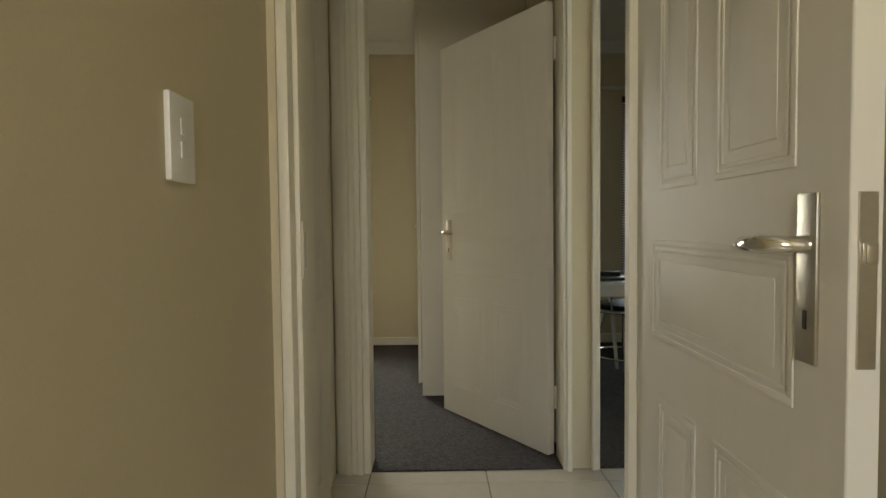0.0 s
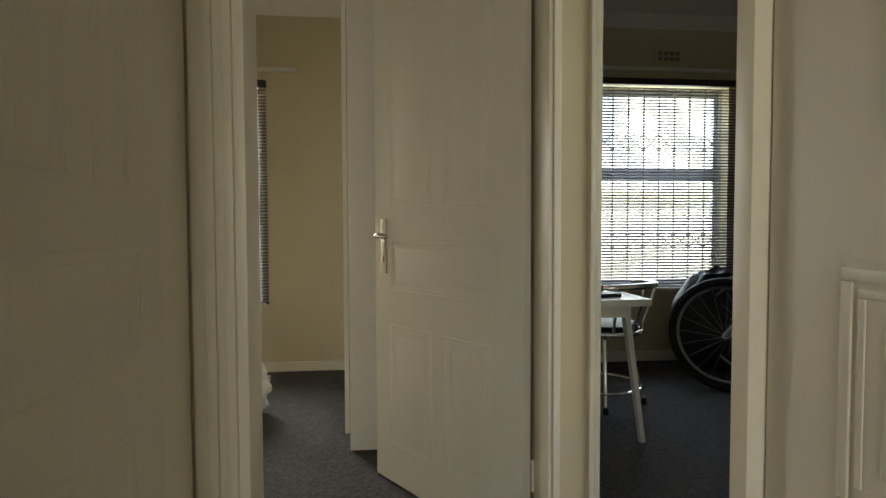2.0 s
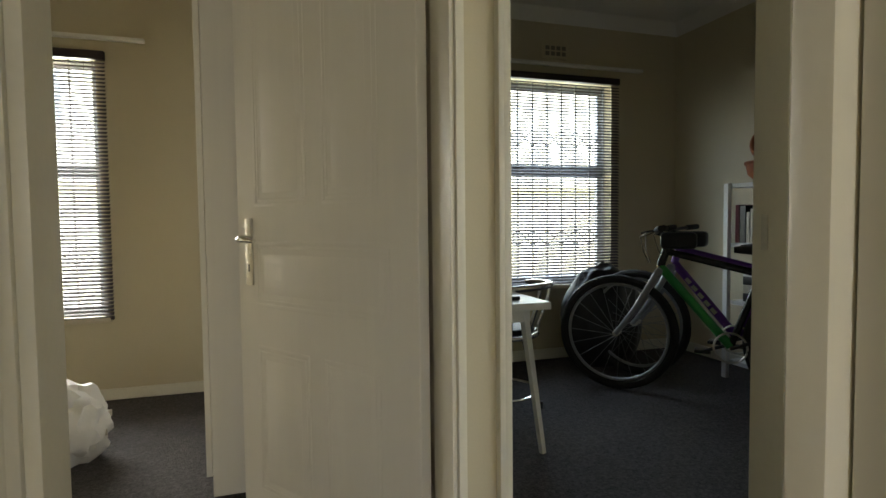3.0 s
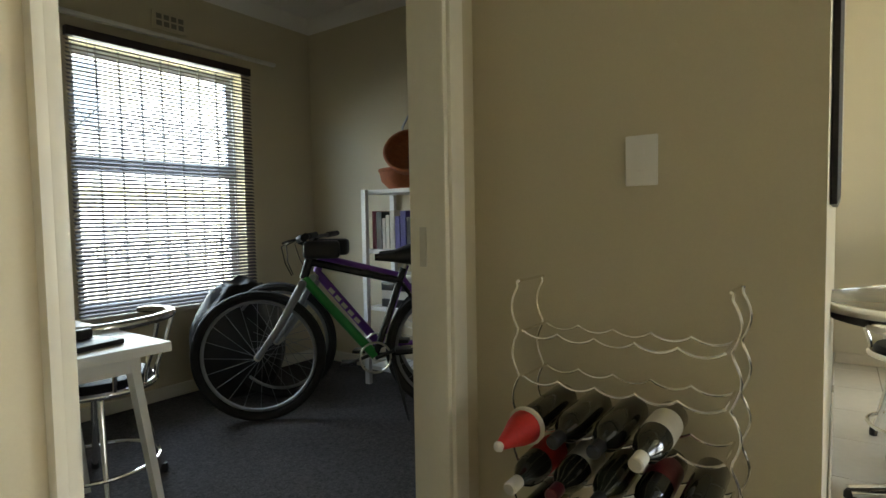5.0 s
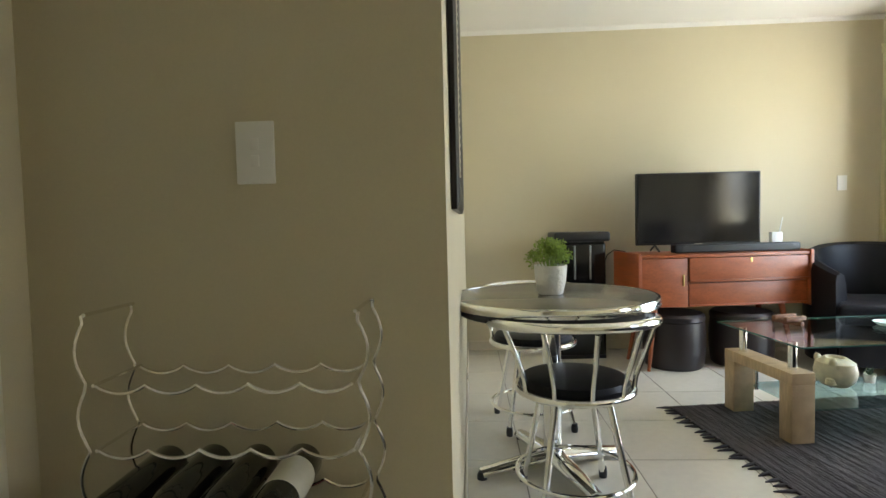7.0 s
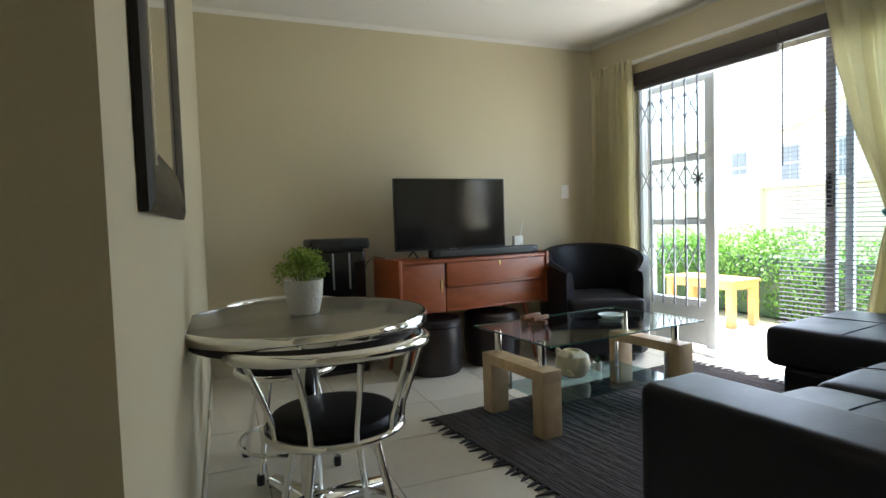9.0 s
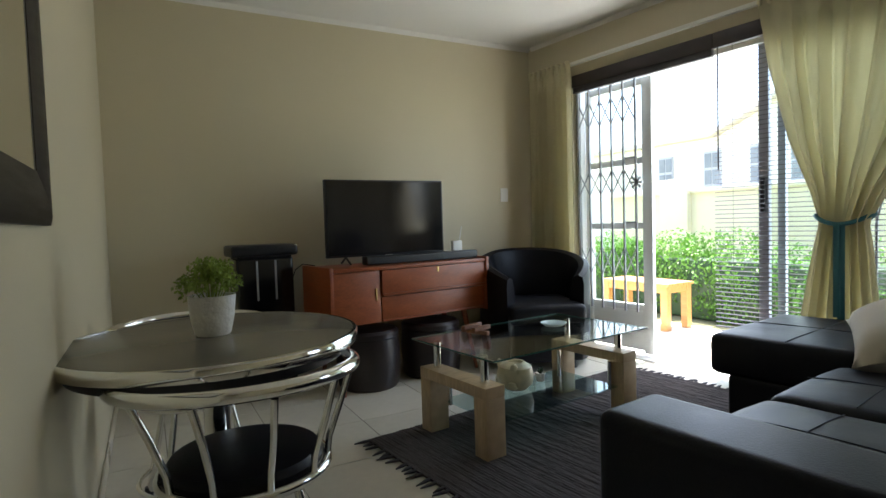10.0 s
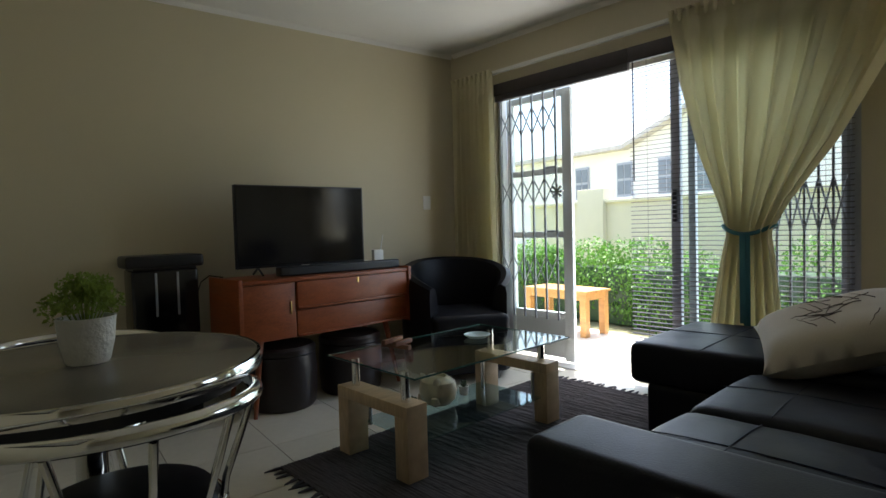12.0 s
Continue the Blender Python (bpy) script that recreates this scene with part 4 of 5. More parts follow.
def succulent(m, r):
    s = thing("succulent", "tiny dark succulent in a white pot", "plant", m, "shelf succulents")
    part("pot", lathe([(0, 0), (r * 0.8, 0), (r, r * 1.6), (r * 0.9, r * 1.6), (r * 0.85, r * 1.4), (0, r * 1.4)], 20), "ceramic", s)
    for k in range(11):
        a, t_ = k * 2.4, 0.4 + 0.6 * (k % 4) / 3
        part("leaf", tube([(0, 0, r * 1.4), (r * 0.5 * math.cos(a) * t_, r * 0.5 * math.sin(a) * t_, r * 2.0), (r * 0.95 * math.cos(a) * t_, r * 0.95 * math.sin(a) * t_, r * (3.3 - t_))], [0.006, 0.008, 0.001], 6), "succulent", s)
    return s


su = succulent(pose(3.61, -0.09, 0.159), 0.03)
copy_thing(su, pose(3.69, -0.48, 0.159, 0, 0, 50))

# ---- cabinet, television and what stands round it ----
cb = thing("sideboard", "teak mid-century sideboard on splayed tapered legs", "cabinet", pose(4.77, -0.08, 0, 0, 0, 97))
# local x runs along the wall towards +y, local y towards the wall is negative
W, D = 1.22, 0.42
part("body", box(-W / 2, W / 2, -D / 2, D / 2 - 0.02, 0.45, 0.80, bevel=0.004), "teak", cb)
part("top", box(-W / 2 - 0.01, W / 2 + 0.01, -D / 2 - 0.01, D / 2 + 0.02, 0.80, 0.822, bevel=0.004), "teak", cb)
for s in (-1, 1):
    part("side_board", box(s * (W / 2 + 0.001), s * (W / 2 + 0.026), -D / 2, D / 2 + 0.03, 0.44, 0.835, bevel=0.004), "teak", cb)
dr = part("door", box(0.27, W / 2 - 0.005, D / 2 - 0.02, D / 2 + 0.004, 0.455, 0.795, bevel=0.003), "teak", cb)
part("finger_pull", box(0.30, 0.308, D / 2 + 0.004, D / 2 + 0.012, 0.60, 0.68, bevel=0.002), "brass", dr, "brass pull")
for z0, z1, dy in ((0.455, 0.618, 0.0), (0.628, 0.795, 0.012)):
    d_ = part("drawer", box(-W / 2 + 0.005, 0.262, D / 2 - 0.02, D / 2 + 0.004 + dy, z0, z1, bevel=0.003), "teak", cb)
    part("lip", box(-W / 2 + 0.005, 0.262, D / 2 + 0.004 + dy, D / 2 + 0.016 + dy, z0, z0 + 0.014, bevel=0.003), "teak", d_)
part("keyhole", box(-0.19, -0.175, D / 2 + 0.016, D / 2 + 0.020, 0.755, 0.79, bevel=0.002), "brass", cb, "brass key plate")
for sx in (-1, 1):
    for sy in (-1, 1):
        part("leg", rod((sx * (W / 2 - 0.14), sy * (D / 2 - 0.08), 0.45), (sx * (W / 2 - 0.07), sy * (D / 2 - 0.03), 0.0), 0.022, 0.012, 14), "teak", cb)

tv = thing("television", "black flat screen television on the sideboard", "television", pose(4.86, -0.037, 0.824, 0, 0, 92))
part("bezel", box(-0.46, 0.46, -0.02, 0.02, 0.050, 0.588, bevel=0.005), "black", tv)
part("screen", box(-0.45, 0.45, 0.019, 0.0215, 0.066, 0.578), "gloss", tv, "dark glossy screen")
for s in (-1, 1):
    part("stand_foot", tube([(s * 0.32, -0.09, 0.006), (s * 0.32, 0.0, 0.05), (s * 0.32, 0.09, 0.006)], 0.007, 8), "black", tv)
part("badge", box(-0.03, 0.03, 0.0195, 0.0225, 0.05, 0.056), "steel", tv)
sb = thing("soundbar", "long black soundbar in front of the television", "speaker", pose(4.70, -0.24, 0.824, 0, 0, 95))
part("bar", box(-0.46, 0.46, -0.04, 0.04, 0, 0.06, bevel=0.012, seg=3), "black", sb)
part("grille", box(-0.40, 0.40, 0.039, 0.0415, 0.008, 0.05, bevel=0.001, seg=1), "black", sb)
ro = thing("router", "small white router with one aerial", "router", pose(4.84, -0.60, 0.824, 0, 0, 90))
part("case", box(-0.04, 0.04, -0.02, 0.02, 0, 0.13, bevel=0.006), "plastic", ro)
part("aerial", rod((-0.03, -0.01, 0.12), (-0.055, -0.01, 0.24), 0.005, 0.0035, 8), "plastic", ro)
cbl = thing("power_cable", "loose dark power cable behind the sideboard", "cable")
part("cable", tube([(4.86, 0.50, 0.83), (4.95, 0.56, 0.84), (5.0, 0.60, 0.80), (5.03, 0.62, 0.72), (5.10, 0.64, 0.62), (5.16, 0.66, 0.55), (5.2, 0.66, 0.3), (5.2, 0.66, 0.004)], 0.004, 6), "black", cbl)


def ottoman(m):
    o = thing("ottoman", "round dark brown leather pouffe under the sideboard", "ottoman", m, "pouffes")
    part("body", lathe([(0, 0.0), (0.19, 0.0), (0.205, 0.02), (0.215, 0.12), (0.217, 0.24), (0.208, 0.335), (0.198, 0.345)], 36), "brown", o)
    part("top", lathe([(0.198, 0.345), (0.212, 0.352), (0.212, 0.375), (0.195, 0.392), (0.1, 0.40), (0, 0.402)], 36), "brown", o)
    part("piping", tube(arc(0, 0, 0.348, 0.209, 0, 350, 35), 0.005, 6, True), "brown", o)
    return o


ot = ottoman(pose(4.70, 0.20, 0))
copy_thing(ot, pose(4.74, -0.30, 0))

bn = thing("pedal_bin", "tall black bin with two silver strips and lid", "bin", pose(5.03, 0.82, 0, 0, 0, 93))
part("body", box(-0.185, 0.185, -0.13, 0.12, 0.02, 0.90, bevel=0.02, seg=3), "gloss", bn)
part("lid", box(-0.215, 0.215, -0.15, 0.145, 0.91, 0.985, bevel=0.022, seg=3), "black", bn)
part("collar", box(-0.175, 0.175, -0.12, 0.11, 0.895, 0.915), "black", bn)
for x in (-0.07, 0.05):
    part("strip", box(x, x + 0.013, 0.119, 0.126, 0.62, 0.88, bevel=0.002), "gate", bn)
part("plinth", box(-0.18, 0.18, -0.125, 0.125, 0.0, 0.03, bevel=0.005), "black", bn)

ac = thing("tub_chair", "black leather tub armchair with curved back", "armchair", pose(4.60, -1.145, 0, 0, 0, 158) @ Matrix.Diagonal((1.04, 1.04, 1.08, 1)))
# local +x is the open front
bm, outer = bmesh.new(), []
n = 40
for i in range(n + 1):
    a = radians(42 + (318 - 42) * i / n)
    k = abs(i / n - 0.5) * 2
    top = 0.80 - 0.17 * k ** 2.2
    ca, sa = math.cos(a), math.sin(a)
    ring = []
    for rr, z in ((0.40, 0.05), (0.415, 0.3), (0.42, top - 0.06), (0.41, top - 0.015), (0.375, top), (0.335, top - 0.015), (0.315, top - 0.07), (0.295, 0.40), (0.29, 0.05)):
        ring.append(bm.verts.new((rr * ca, rr * sa * 0.98, z)))
    outer.append(ring)
for a, b in zip(outer, outer[1:]):
    for k in range(9):
        bm.faces.new((a[k], a[(k + 1) % 9], b[(k + 1) % 9], b[k]))
bm.faces.new(outer[0][::-1])
bm.faces.new(outer[-1])
part("shell", bm, "leather", ac)
part("seat_base", box(-0.2, 0.36, -0.255, 0.255, 0.06, 0.32, bevel=0.03, seg=3), "leather", ac)
part("seat_cushion", cushion(0.60, 0.54, 0.12, 0.2, 10, 0.04), "leather", ac, at=pose(0.09, 0, 0.32))
for x, y in ((0.28, 0.2), (0.28, -0.2), (-0.25, 0.2), (-0.25, -0.2)):
    part("foot", lathe([(0, 0), (0.018, 0), (0.022, 0.07), (0, 0.07)], 12, at=(x, y, 0)), "black", ac)

# ---- wine rack ----
wr = thing("wine_rack", "silver wire wine rack with curved sides against the wall", "wine rack", pose(1.60, 2.10, 0))
# local x is depth (towards the wall is +), local y is the width
TIERS = [0.133 + 0.114 * i for i in range(7)]


def wave(x, z, n=5):
    pts = []
    for i in range(n * 8 + 1):
        u = i / (n * 8)
        pts.append((x, -0.225 + 0.45 * u, z - 0.015 * abs(math.sin(u * n * math.pi)) ** 0.8))
    return pts


for z in TIERS:
    for x in (-0.065, 0.065):
        part("wave_bar", tube(wave(x, z), 0.0033, 6), "wire", wr)
    for y in (-0.225, 0.225):
        part("side_bar", rod((-0.07, y, z), (0.07, y, z), 0.0032, seg=6), "wire", wr)
for y in (-0.235, 0.235):
    for x in (-0.07, 0.07):
        pts = []
        for i in range(64):
            z = 0.004 + (0.94 - 0.004) * i / 63
            pts.append((x, y + (0.014 if y > 0 else -0.014) * abs(math.sin((z - 0.133) / 0.114 * math.pi)) * 1.4, z))
        part("side_wire", tube(pts, 0.003, 6), "wire", wr)
    part("top_bar", rod((-0.07, y, 0.94), (0.07, y, 0.94), 0.0036, seg=6), "wire", wr)
    part("foot_bar", rod((-0.07, y, 0.005), (0.07, y, 0.005), 0.0036, seg=6), "wire", wr)


def bottle(m, label, cap, tag, hat=False):
    b = thing("wine_bottle", label, "bottle", m, "bottles in the wine rack")
    part("glass_body", lathe([(0, 0), (0.034, 0), (0.0365, 0.006), (0.0365, 0.19), (0.030, 0.22), (0.017, 0.245), (0.0145, 0.26), (0.0145, 0.295), (0, 0.295)], 24), "bottle", b)
    part("cap", lathe([(0.0148, 0.245), (0.0152, 0.25), (0.0155, 0.296), (0.012, 0.300), (0, 0.300)], 18), cap, b)
    if tag:
        part("label", lathe([(0.0368, 0.06), (0.0372, 0.062), (0.0372, 0.15), (0.0368, 0.152)], 24), tag, b, "paper label")
    if hat:
        part("hat", lathe([(0.035, 0.215), (0.04, 0.225), (0.034, 0.26), (0.022, 0.30), (0.012, 0.34), (0, 0.35)], 20), "red", b, "red cloth hat with white trim")
        part("hat_trim", tube(arc(0, 0, 0.222, 0.037, 0, 340, 17), 0.009, 8, True), "pale", b)
        part("bobble", lathe([(0, -0.012), (0.009, -0.007), (0.012, 0), (0.009, 0.007), (0, 0.012)], 12, at=(0, 0, 0.352)), "pale", b)
    return b


def slot(col, tier, out=0.0):
    return pose(1.70 - out, 2.10 - 0.18 + col * 0.09, TIERS[tier] + 0.029, 0, -92, 0)


bottle(slot(4, 4, 0.02), "wine bottle wearing a red cloth hat", "wine", None, True)
bottle(slot(3, 4), "dark wine bottle lying in the rack", "black", None)
bottle(slot(2, 4), "dark wine bottle lying in the rack", "black", None)
bottle(slot(4, 3, 0.03), "wine bottle in a crimson cover with pale cap", "pale", "red", False)
bottle(slot(3, 3, 0.01), "dark wine bottle with a red cap", "wine", "pale")
bottle(slot(1, 4, 0.01), "dark wine bottle with a pale label", "pale", "pale")
bottle(slot(2, 3), "dark wine bottle lying in the rack", "black", None)
bottle(slot(1, 3), "dark wine bottle lying in the rack", "black", "wine")
bottle(slot(0, 3), "dark wine bottle lying in the rack", "black", None)
bottle(slot(4, 2), "dark wine bottle with a red cap", "wine", None)

# ---- bedroom ----
wb = thing("wardrobe", "tall white built-in wardrobe with flat doors", "wardrobe")
part("side_panel", box(-0.148, 0.50, 3.59, 3.61, 0.008, H - 0.004, bevel=0.002, seg=1), "door", wb)
part("carcass", box(-0.145, 0.50, 3.612, 5.08, 0.09, H - 0.004), "door", wb)
part("plinth", box(-0.10, 0.50, 3.612, 5.08, 0.007, 0.088), "door", wb)
for i in range(3):
    d_ = part("door", box(-0.172, -0.150, 3.60 + i * 0.46, 4.055 + i * 0.46, 0.085, H - 0.05, bevel=0.002, seg=1), "door", wb)
    part("knob", lathe([(0, 0), (0.006, 0), (0.006, 0.012), (0.013, 0.02), (0, 0.028)], 12), "steel", d_, at=pose(-0.172, 4.0 + i * 0.46, 1.05, 0, -90, 0))
bg_ = thing("plastic_bag", "crumpled white plastic bag standing on carpet", "bag", pose(-0.83, 4.15, 0.006))
bm = bmesh.new()
bmesh.ops.create_icosphere(bm, subdivisions=4, radius=0.2)
for v in bm.verts:
    d = v.co.normalized()
    v.co = Vector((d.x * 0.20, d.y * 0.17, d.z * 0.19)) * (1 + 0.22 * noise.noise(d * 3.1) + 0.10 * noise.noise(d * 8))
    v.co.z = max(v.co.z + 0.17, 0.0)
part("bag", bm, "bag", bg_)
for k in range(3):
    part("print_line", box(0.17, 0.20, -0.05 + k * 0.04, -0.035 + k * 0.04, 0.12 + 0.03 * k, 0.15 + 0.03 * k, bevel=0.003), "steel", bg_, "grey printed mark")

# ---- study ----
tb = thing("white_table", "white topped table on splayed white legs", "table", pose(0.96, 3.86, 0, 0, 0, 0))
M["white"] = mat("white_lacquer", (0.76, 0.76, 0.74), 0.35, grain=30, vary=0.03, bump=0.02)
part("tabletop", box(-0.33, 0.31, -0.36, 0.40, 0.672, 0.705, bevel=0.003), "white", tb)
for sx in (-1, 1):
    for sy in (-1, 1):
        part("leg", rod((sx * 0.215, sy * 0.27, 0.672), (sx * 0.295 - 0.005, sy * 0.315, 0.006), 0.022, 0.016, 4), "white", tb)
part("apron", box(-0.26, 0.24, -0.29, -0.275, 0.61, 0.672), "white", tb)
kb = thing("tablet", "black electronic device lying on the white table", "electronics", pose(1.02, 3.66, 0.706, 0, 0, 12))
part("case", box(-0.13, 0.13, -0.09, 0.09, 0, 0.018, bevel=0.004), "black", kb)
part("stand", box(-0.10, 0.10, 0.02, 0.05, 0.018, 0.05, bevel=0.006), "black", kb)
copy_thing(chair, pose(1.30, 4.17, 0, 0, 0, 118))


def wheel(parent, x, z, r=0.335, turn=0.0):
    w = part("wheel", tube([(x + r * math.cos(a), 0, z + r * math.sin(a)) for a in [k * math.tau / 48 for k in range(48)]], 0.026, 8, True), "tyre", parent, "black knobbly tyre")
    part("rim", tube([(x + (r - 0.035) * math.cos(a), 0, z + (r - 0.035) * math.sin(a)) for a in [k * math.tau / 48 for k in range(48)]], 0.010, 6, True), "gate", w)
    part("hub", rod((x, -0.05, z), (x, 0.05, z), 0.02, seg=12), "steel", w)
    for k in range(20):
        a = k * math.tau / 20
        s = 0.02 if k % 2 else -0.02
        part("spoke", rod((x + 0.018 * math.cos(a + 0.8), s, z + 0.018 * math.sin(a + 0.8)), (x + (r - 0.04) * math.cos(a), 0, z + (r - 0.04) * math.sin(a)), 0.0014, seg=4), "gate", w)
    return w


def bicycle(m, label, main, down, fork):
    """A mountain bike along x, with the front wheel at x = 0 and the rear at x = 1.05."""
    b = thing("bicycle", label, "bicycle", m)
    wheel(b, 0, 0.361)
    wheel(b, 1.05, 0.361)
    head, low, bb, seat = (0.29, 0, 0.90), (0.25, 0, 0.78), (0.63, 0, 0.33), (0.80, 0, 0.82)
    part("down_tube", rod(low, bb, 0.026, seg=14), down, b)
    part("top_tube", rod((0.285, 0, 0.87), (0.775, 0, 0.75), 0.021, seg=14), main, b)
    part("seat_tube", rod(bb, seat, 0.019, seg=14), main, b)
    part("head_tube", rod(low, head, 0.024, seg=14), main, b)
    for s in (-1, 1):
        part("chain_stay", rod(bb, (1.05, s * 0.06, 0.361), 0.012, 0.009, 10), main, b)
        part("seat_stay", rod((0.775, s * 0.02, 0.75), (1.05, s * 0.06, 0.361), 0.010, 0.008, 10), main, b)
        part("fork_leg", tube([(0.245, s * 0.055, 0.75), (0.115, s * 0.058, 0.52), (0.0, s * 0.058, 0.361)], [0.022, 0.019, 0.014], 10), fork, b, "suspension fork leg")
    part("fork_crown", rod((0.245, -0.075, 0.752), (0.245, 0.075, 0.752), 0.022, seg=12), fork, b)
    part("stem", tube([(0.29, 0, 0.90), (0.30, 0, 0.955), (0.23, 0, 0.985)], 0.018, 10), "black", b)
    bar = part("handlebar", tube([(0.29, -0.33, 1.01), (0.24, -0.14, 1.0), (0.23, 0, 0.985), (0.24, 0.14, 1.0), (0.29, 0.33, 1.01)], 0.0125, 10), "black", b)
    for s in (-1, 1):
        part("grip", rod((0.262, s * 0.22, 1.005), (0.293, s * 0.34, 1.011), 0.018, seg=12), "tyre", bar)
        part("brake_lever", tube([(0.25, s * 0.17, 1.0), (0.19, s * 0.20, 0.99), (0.185, s * 0.29, 0.985)], 0.006, 6), "black", bar)
        part("brake_cable", tube([(0.21, s * 0.18, 0.99), (0.15, s * 0.10, 0.96), (0.16, s * 0.05, 0.87), (0.19, s * 0.03, 0.80)], 0.003, 6), "black", bar)
    part("bag", box(0.25, 0.45, -0.045, 0.045, 0.885, 0.985, bevel=0.03, seg=3), "black", b, "black handlebar bag")
    sd_ = part("saddle", tube([(0.64, 0, 0.885), (0.74, 0, 0.885), (0.84, 0, 0.895), (0.89, 0, 0.895)], [0.018, 0.03, 0.06, 0.05], 12), "black", b)
    part("seat_post", rod(seat, (0.825, 0, 0.885), 0.014, seg=10), "steel", b)
    part("chainring", tube([(0.63 + 0.085 * math.cos(a), -0.05, 0.33 + 0.085 * math.sin(a)) for a in [k * math.tau / 28 for k in range(28)]], 0.006, 6, True), "steel", b)
    for s in (-1, 1):
        part("crank", rod((0.63, s * 0.065, 0.33), (0.63 - s * 0.15, s * 0.075, 0.33 - s * 0.06), 0.011, 0.009, 8), "black", b)
        part("pedal", box(0.63 - s * 0.15 - 0.045, 0.63 - s * 0.15 + 0.045, s * 0.08, s * 0.165, 0.255 if s > 0 else 0.375, 0.275 if s > 0 else 0.395, bevel=0.004), "black", b)
    part("stand", rod((0.72, -0.05, 0.32), (0.80, -0.18, 0.008), 0.008, seg=8), "black", b)
    for k in range(5 if down == "bike_purple" else 0):
        t_ = 0.25 + k * 0.1
        part("frame_mark", box(-0.02, 0.02, -0.0275, -0.0255, -0.012, 0.012, bevel=0.0005, seg=1), "pale", b, at=Matrix.Translation(Vector(low).lerp(Vector(bb), t_)) @ pose(0, 0, 0, 0, 46, 0))
    return b


bicycle(pose(2.15, 4.26, 0.006, 0, 0, -46), "black and green mountain bicycle leaning by the window", "bike_black", "bike_green", "gate")
bicycle(pose(2.47, 4.50, 0.006, 0, 0, -58), "purple mountain bicycle parked behind another bicycle", "bike_purple", "bike_purple", "gate")

sh = thing("metal_shelf", "white metal shelf unit loaded with books and boxes", "shelf")
for x in (2.985, 3.27):
    for y in (3.42, 4.24):
        part("post", box(x - 0.015, x + 0.015, y - 0.018, y + 0.018, 0.006, 1.30), "white", sh)
for z in (0.10, 0.50, 0.88, 1.27):
    part("shelf_board", box(3.0, 3.255, 3.43, 4.23, z, z + 0.028, bevel=0.002, seg=1), "white", sh)
rnd = random.Random(3)
y = 4.20
for k in range(13):
    w, hgt = rnd.uniform(0.025, 0.05), rnd.uniform(0.2, 0.29)
    bk = thing("book", "upright book with a coloured cover on shelf", "book", pose(3.10, y - w / 2, 0.909))
    mt = rnd.choice(("book1", "book1", "book2", "pale", "black"))
    part("cover", box(-0.09, 0.09, -w / 2, w / 2, 0, hgt, bevel=0.002, seg=1), mt, bk)
    part("pages", box(-0.08, 0.085, -w / 2 + 0.003, w / 2 - 0.003, hgt - 0.004, hgt + 0.001), "pale", bk)
    y -= w + 0.004
for k in range(4):
    bx = thing("storage_box", "flat box stacked on the shelf", "box", pose(3.12, 3.98, 0.529 + 0.055 * k, 0, 0, rnd.uniform(-6, 6)))
    part("box", box(-0.10, 0.10, -0.16, 0.16, 0, 0.053, bevel=0.003), ("black", "pale", "black", "plastic")[k], bx)
ba = thing("terracotta_basket", "round brown woven basket on top of shelf", "basket", pose(3.12, 4.02, 1.299))
part("bowl", lathe([(0, 0), (0.09, 0), (0.14, 0.05), (0.155, 0.12), (0.145, 0.12), (0.13, 0.055), (0, 0.02)], 28), "clay", ba)
part("rim", tube(arc(0, 0, 0.12, 0.15, 0, 350, 30), 0.012, 8, True), "clay", ba)
b2 = copy_thing(ba, pose(3.10, 3.93, 1.47, 60, 0, -60))
hp = thing("tall_frame", "thin grey metal frame standing on the shelf", "frame", pose(3.2, 3.96, 1.299))
part("frame", tube([(0, -0.12, 0), (0, -0.12, 0.42), (0, -0.06, 0.50), (0, 0.06, 0.50), (0, 0.12, 0.42), (0, 0.12, 0)], 0.008, 8), "alu", hp)

# the dark hump behind the front wheels
sc = thing("covered_chair", "dark covered chair behind the bicycles", "chair", pose(2.42, 4.83, 0.006))
bm = bmesh.new()
bmesh.ops.create_icosphere(bm, subdivisions=4, radius=1)
for v in bm.verts:
    d = v.co.normalized()
    v.co = Vector((d.x * 0.32, d.y * 0.19, max(d.z * 0.42 + 0.31, 0))) * (1 + 0.08 * noise.noise(d * 3))
part("cover", bm, "black", sc)

# ---- outdoors ----
tagged(part("ground", box(-3000, 3000, -3000, 3000, -0.6, -0.14), "grass"), "open lawn ground reaching to the horizon", "ground", kind="structure")
tagged(part("pavement_patio", box(1.2, 7.5, -3.35, -1.845, -0.139, -0.03), "paving"), "pale sunlit concrete patio outside the door", "patio", kind="structure")

hd = thing("hedge", "clipped leafy green hedge in full sun", "hedge", kind="stuff")
rnd = random.Random(21)
V, F = [], []
for k in range(84):
    cx, cz = 0.4 + rnd.random() * 7.6, rnd.uniform(0.05, 0.66)
    v, f = leaf_cloud(620, (cx, -4.35 + rnd.uniform(-0.22, 0.22), cz), (0.42, 0.32, 0.34), 0.024, k + 40, aspect=0.6)
    o = len(V)
    V += v
    F += [tuple(i + o for i in q) for q in f]
me = bpy.data.meshes.new("hedge_leaves")
me.from_pydata(V, [], F)
me.materials.append(M["leaf"])
ob = new("hedge_leaves", me)
ob.parent = hd
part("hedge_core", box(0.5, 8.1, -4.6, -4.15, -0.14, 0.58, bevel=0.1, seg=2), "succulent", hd)

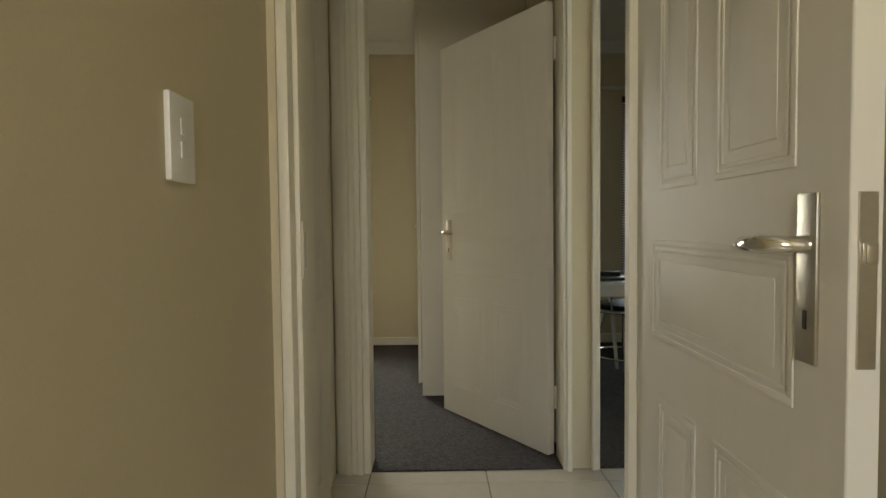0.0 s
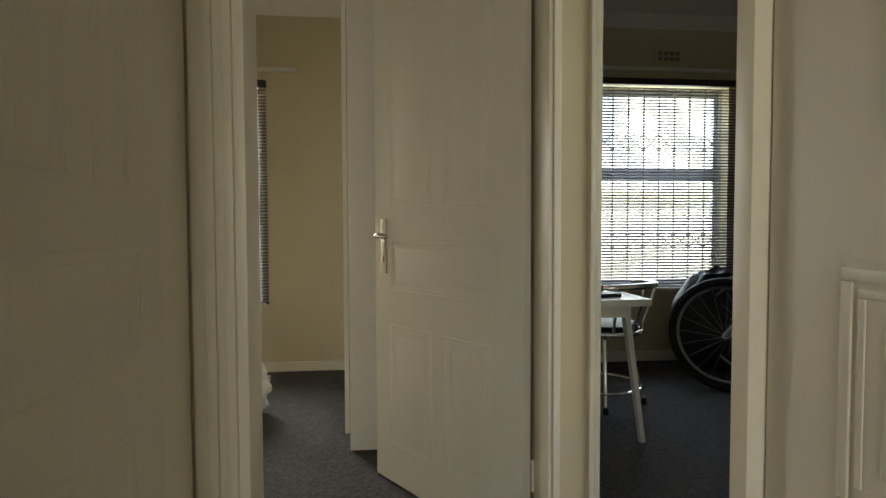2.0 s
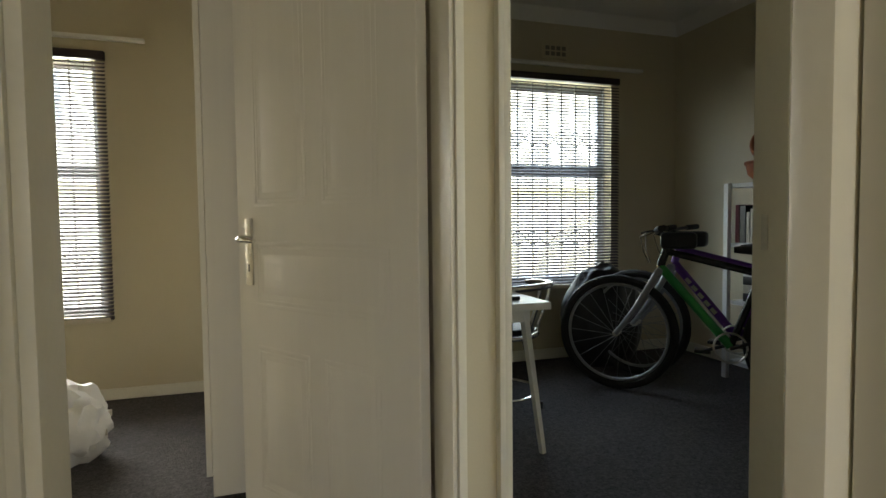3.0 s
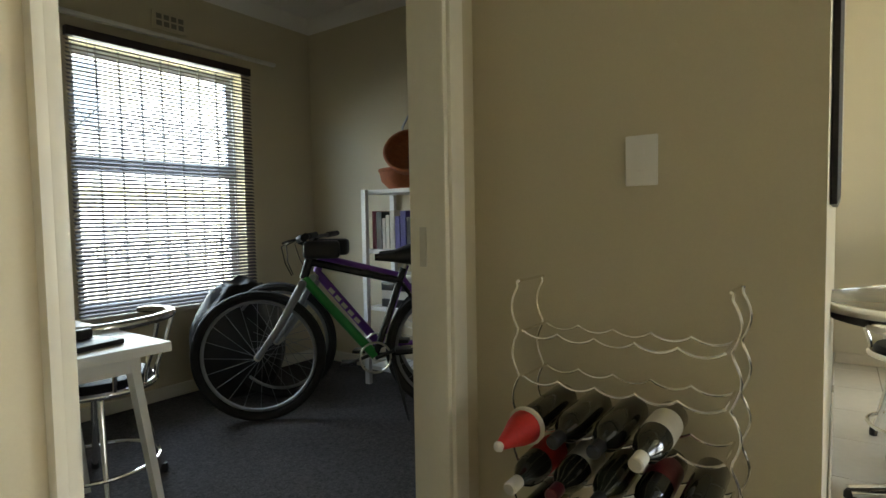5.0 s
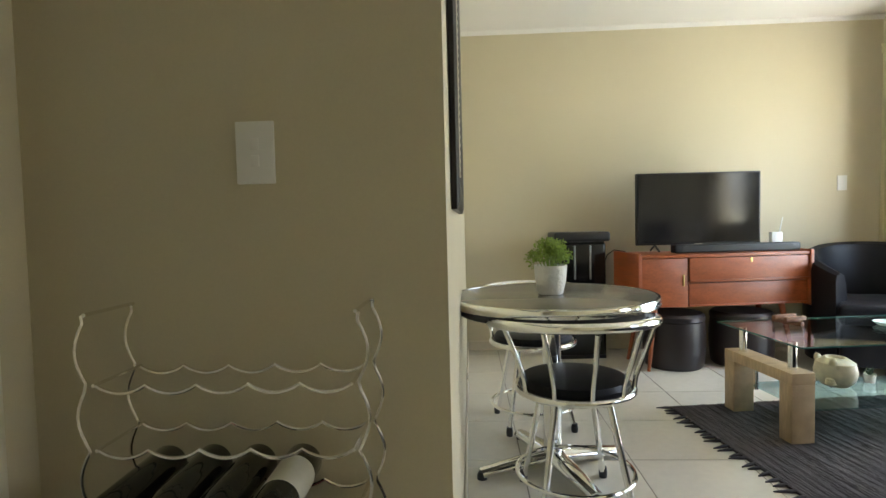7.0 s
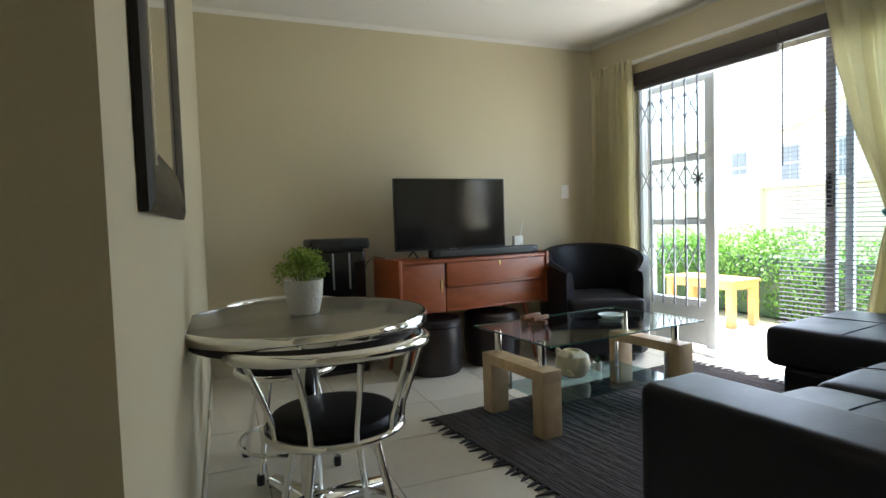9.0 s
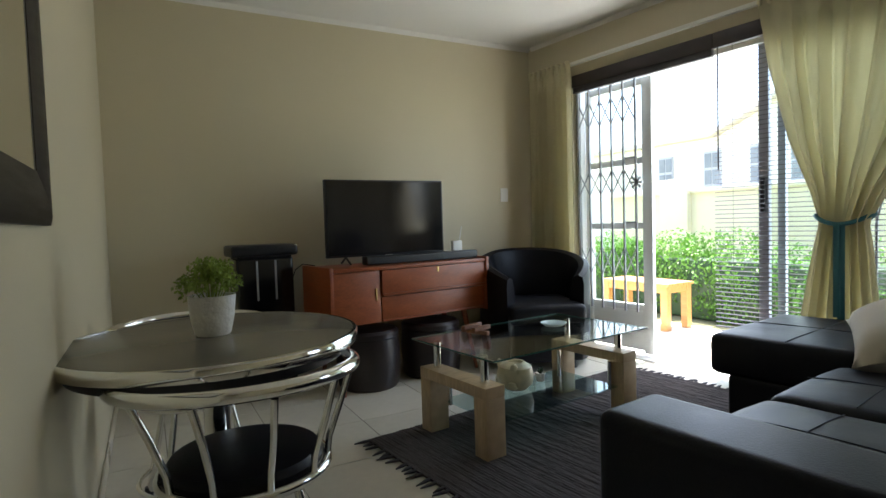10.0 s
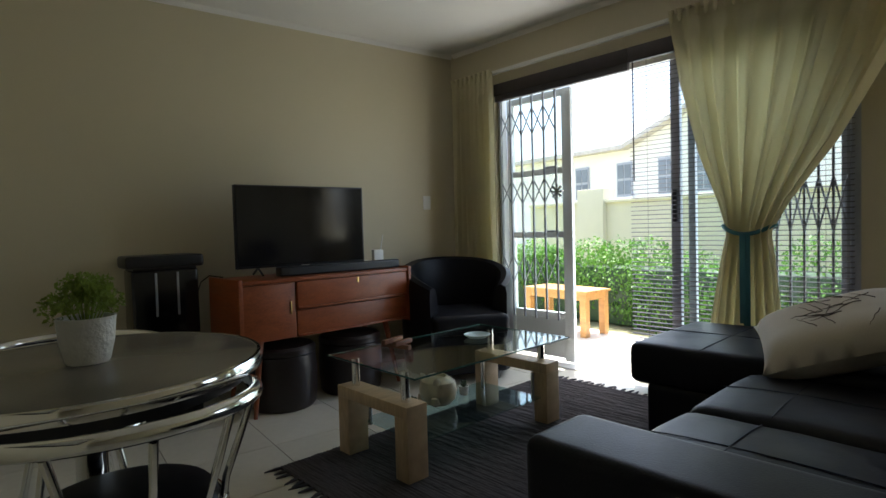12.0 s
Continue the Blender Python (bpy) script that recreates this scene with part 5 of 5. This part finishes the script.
be = thing("garden_bench", "small varnished pine garden table on the patio", "bench", pose(5.21, -3.07, -0.03, 0, 0, 2))
for k in range(5):
    part("slat", box(-0.42, 0.42, -0.20 + k * 0.082, -0.125 + k * 0.082, 0.44, 0.465, bevel=0.003), "pine", be)
for sx in (-1, 1):
    for sy in (-1, 1):
        part("leg", box(sx * 0.40, sx * 0.33, sy * 0.19, sy * 0.12, 0, 0.44, bevel=0.003), "pine", be)
    part("side_rail", box(sx * 0.395, sx * 0.36, -0.12, 0.12, 0.37, 0.44), "pine", be)
for sy in (-1, 1):
    part("front_rail", box(-0.33, 0.33, sy * 0.185, sy * 0.16, 0.37, 0.44), "pine", be)

bw = thing("boundary_wall", "pale green rendered garden wall with a pillar", "wall", kind="structure")
part("wall", box(2.6, 9.0, -6.6, -6.4, -0.14, 1.45), "render", bw)
part("pillar", box(7.2, 7.75, -6.65, -6.3, -0.14, 1.70, bevel=0.01), "render", bw)
part("coping", box(2.6, 9.0, -6.65, -6.35, 1.45, 1.50, bevel=0.01), "render", bw)

ga = thing("driveway_gate", "white slatted driveway gate beyond the hedge", "gate")
part("top_rail", box(4.6, 7.1, -8.02, -7.98, 1.33, 1.40), "plastic", ga)
part("bottom_rail", box(4.6, 7.1, -8.02, -7.98, 0.0, 0.07), "plastic", ga)
for k in range(22):
    part("slat", box(4.62 + k * 0.113, 4.68 + k * 0.113, -8.015, -7.985, 0.07, 1.33), "plastic", ga)
for x in (4.55, 7.1):
    part("post", box(x - 0.05, x + 0.05, -8.06, -7.94, -0.14, 1.5), "plastic", ga)

nh = thing("neighbour_house", "off-white two storey house with grey roof", "house")
bm = bmesh.new()
ring = [(-1.5, 3.0), (-1.5, -0.14), (16.0, -0.14), (16.0, 3.15), (10.7, 3.15), (5.4, 5.3)]
front = [bm.verts.new((x, -12.0, z)) for x, z in ring]
rear = [bm.verts.new((x, -19.0, z)) for x, z in ring]
bm.faces.new(front)
bm.faces.new(rear[::-1])
for i in range(6):
    j = (i + 1) % 6
    bm.faces.new((front[i], front[j], rear[j], rear[i]))
part("wall", bm, "house", nh)
for xa, za, xb, zb in ((5.4, 5.31, 10.69, 3.165), (5.4, 5.31, -2.1, 2.81), (10.70, 3.155, 16.3, 3.155)):
    bm = bmesh.new()
    vs = [bm.verts.new(q) for q in ((xa, -11.7, za), (xb, -11.7, zb), (xb, -19.3, zb), (xa, -19.3, za), (xa, -11.7, za + 0.12), (xb, -11.7, zb + 0.12), (xb, -19.3, zb + 0.12), (xa, -19.3, za + 0.12))]
    for q in ((0, 1, 2, 3), (4, 7, 6, 5), (0, 4, 5, 1), (2, 6, 7, 3), (1, 5, 6, 2), (0, 3, 7, 4)):
        bm.faces.new([vs[i] for i in q])
    part("roof", bm, "roof", nh)
for x in (1.5, 4.2, 8.5, 9.5, 10.8, 12.3):
    z = 1.85
    w = part("window", box(x - 0.25, x + 0.25, -12.0, -11.95, z, z + 0.95), "alu", nh)
    for sx in (-0.115, 0.115):
        for dz in (0.25, 0.70):
            part("pane", box(x + sx - 0.095, x + sx + 0.095, -11.949, -11.935, z + dz - 0.19, z + dz + 0.19), "pane", w)
    part("sill", box(x - 0.30, x + 0.30, -12.0, -11.88, z - 0.07, z - 0.01), "house", w)

# courtyard wall beyond the bedroom windows
cw = thing("courtyard_wall", "pale rendered courtyard wall outside bedroom windows", "wall", kind="structure")
part("wall", box(-8, 10, 8.6, 8.8, -0.14, 1.5), "house", cw)
part("coping", box(-8, 10, 8.55, 8.85, 1.5, 1.56), "render", cw)
th = thing("terrace_house", "off-white terrace house seen through blinds", "house")
part("wall", box(-9, 11, 13, 18, -0.14, 5.2), "house", th)
part("roof", box(-9.4, 11.4, 12.6, 18.4, 5.2, 5.45), "roof", th)
for x in (-4, 0.5, 4.5):
    w = part("window", box(x - 0.6, x + 0.6, 12.95, 13.0, 2.9, 4.1), "alu", th)
    part("pane", box(x - 0.52, x + 0.52, 12.935, 12.949, 2.98, 4.02), "pane", w)

# ---- floor tiles, piece by piece ----
tiles = thing("floor_tiles", "glossy cream ceramic floor tiles with grey joints", "floor", kind="structure")
P = 0.49
bm = box(-P / 2 + 0.0025, P / 2 - 0.0025, -P / 2 + 0.0025, P / 2 - 0.0025, -0.009, 0.0)
tile_mesh = mesh_of(bm, "tile", M["tile"], False)
ix0, iy0 = 0.145, 2.44
for i in range(-2, 11):
    for j in range(-10, 0):
        x, y = ix0 + (i + 0.5) * P, iy0 + (j + 0.5) * P
        if -0.9 < x < 5.5 and (y > -2.0 or 0.6 < x < 2.9):
            shared("tile", tile_mesh, tiles, pose(x, y, random.uniform(-0.0004, 0.0004)))
bm = box(-P / 2 + 0.0025, P / 2 - 0.0025, -0.054, 0.054, -0.009, 0.0)
cut = mesh_of(bm, "cut_tile", M["tile"], False)
for i in range(-2, 4):
    shared("tile", cut, tiles, pose(ix0 + (i + 0.5) * P, iy0 + 0.0575, 0))
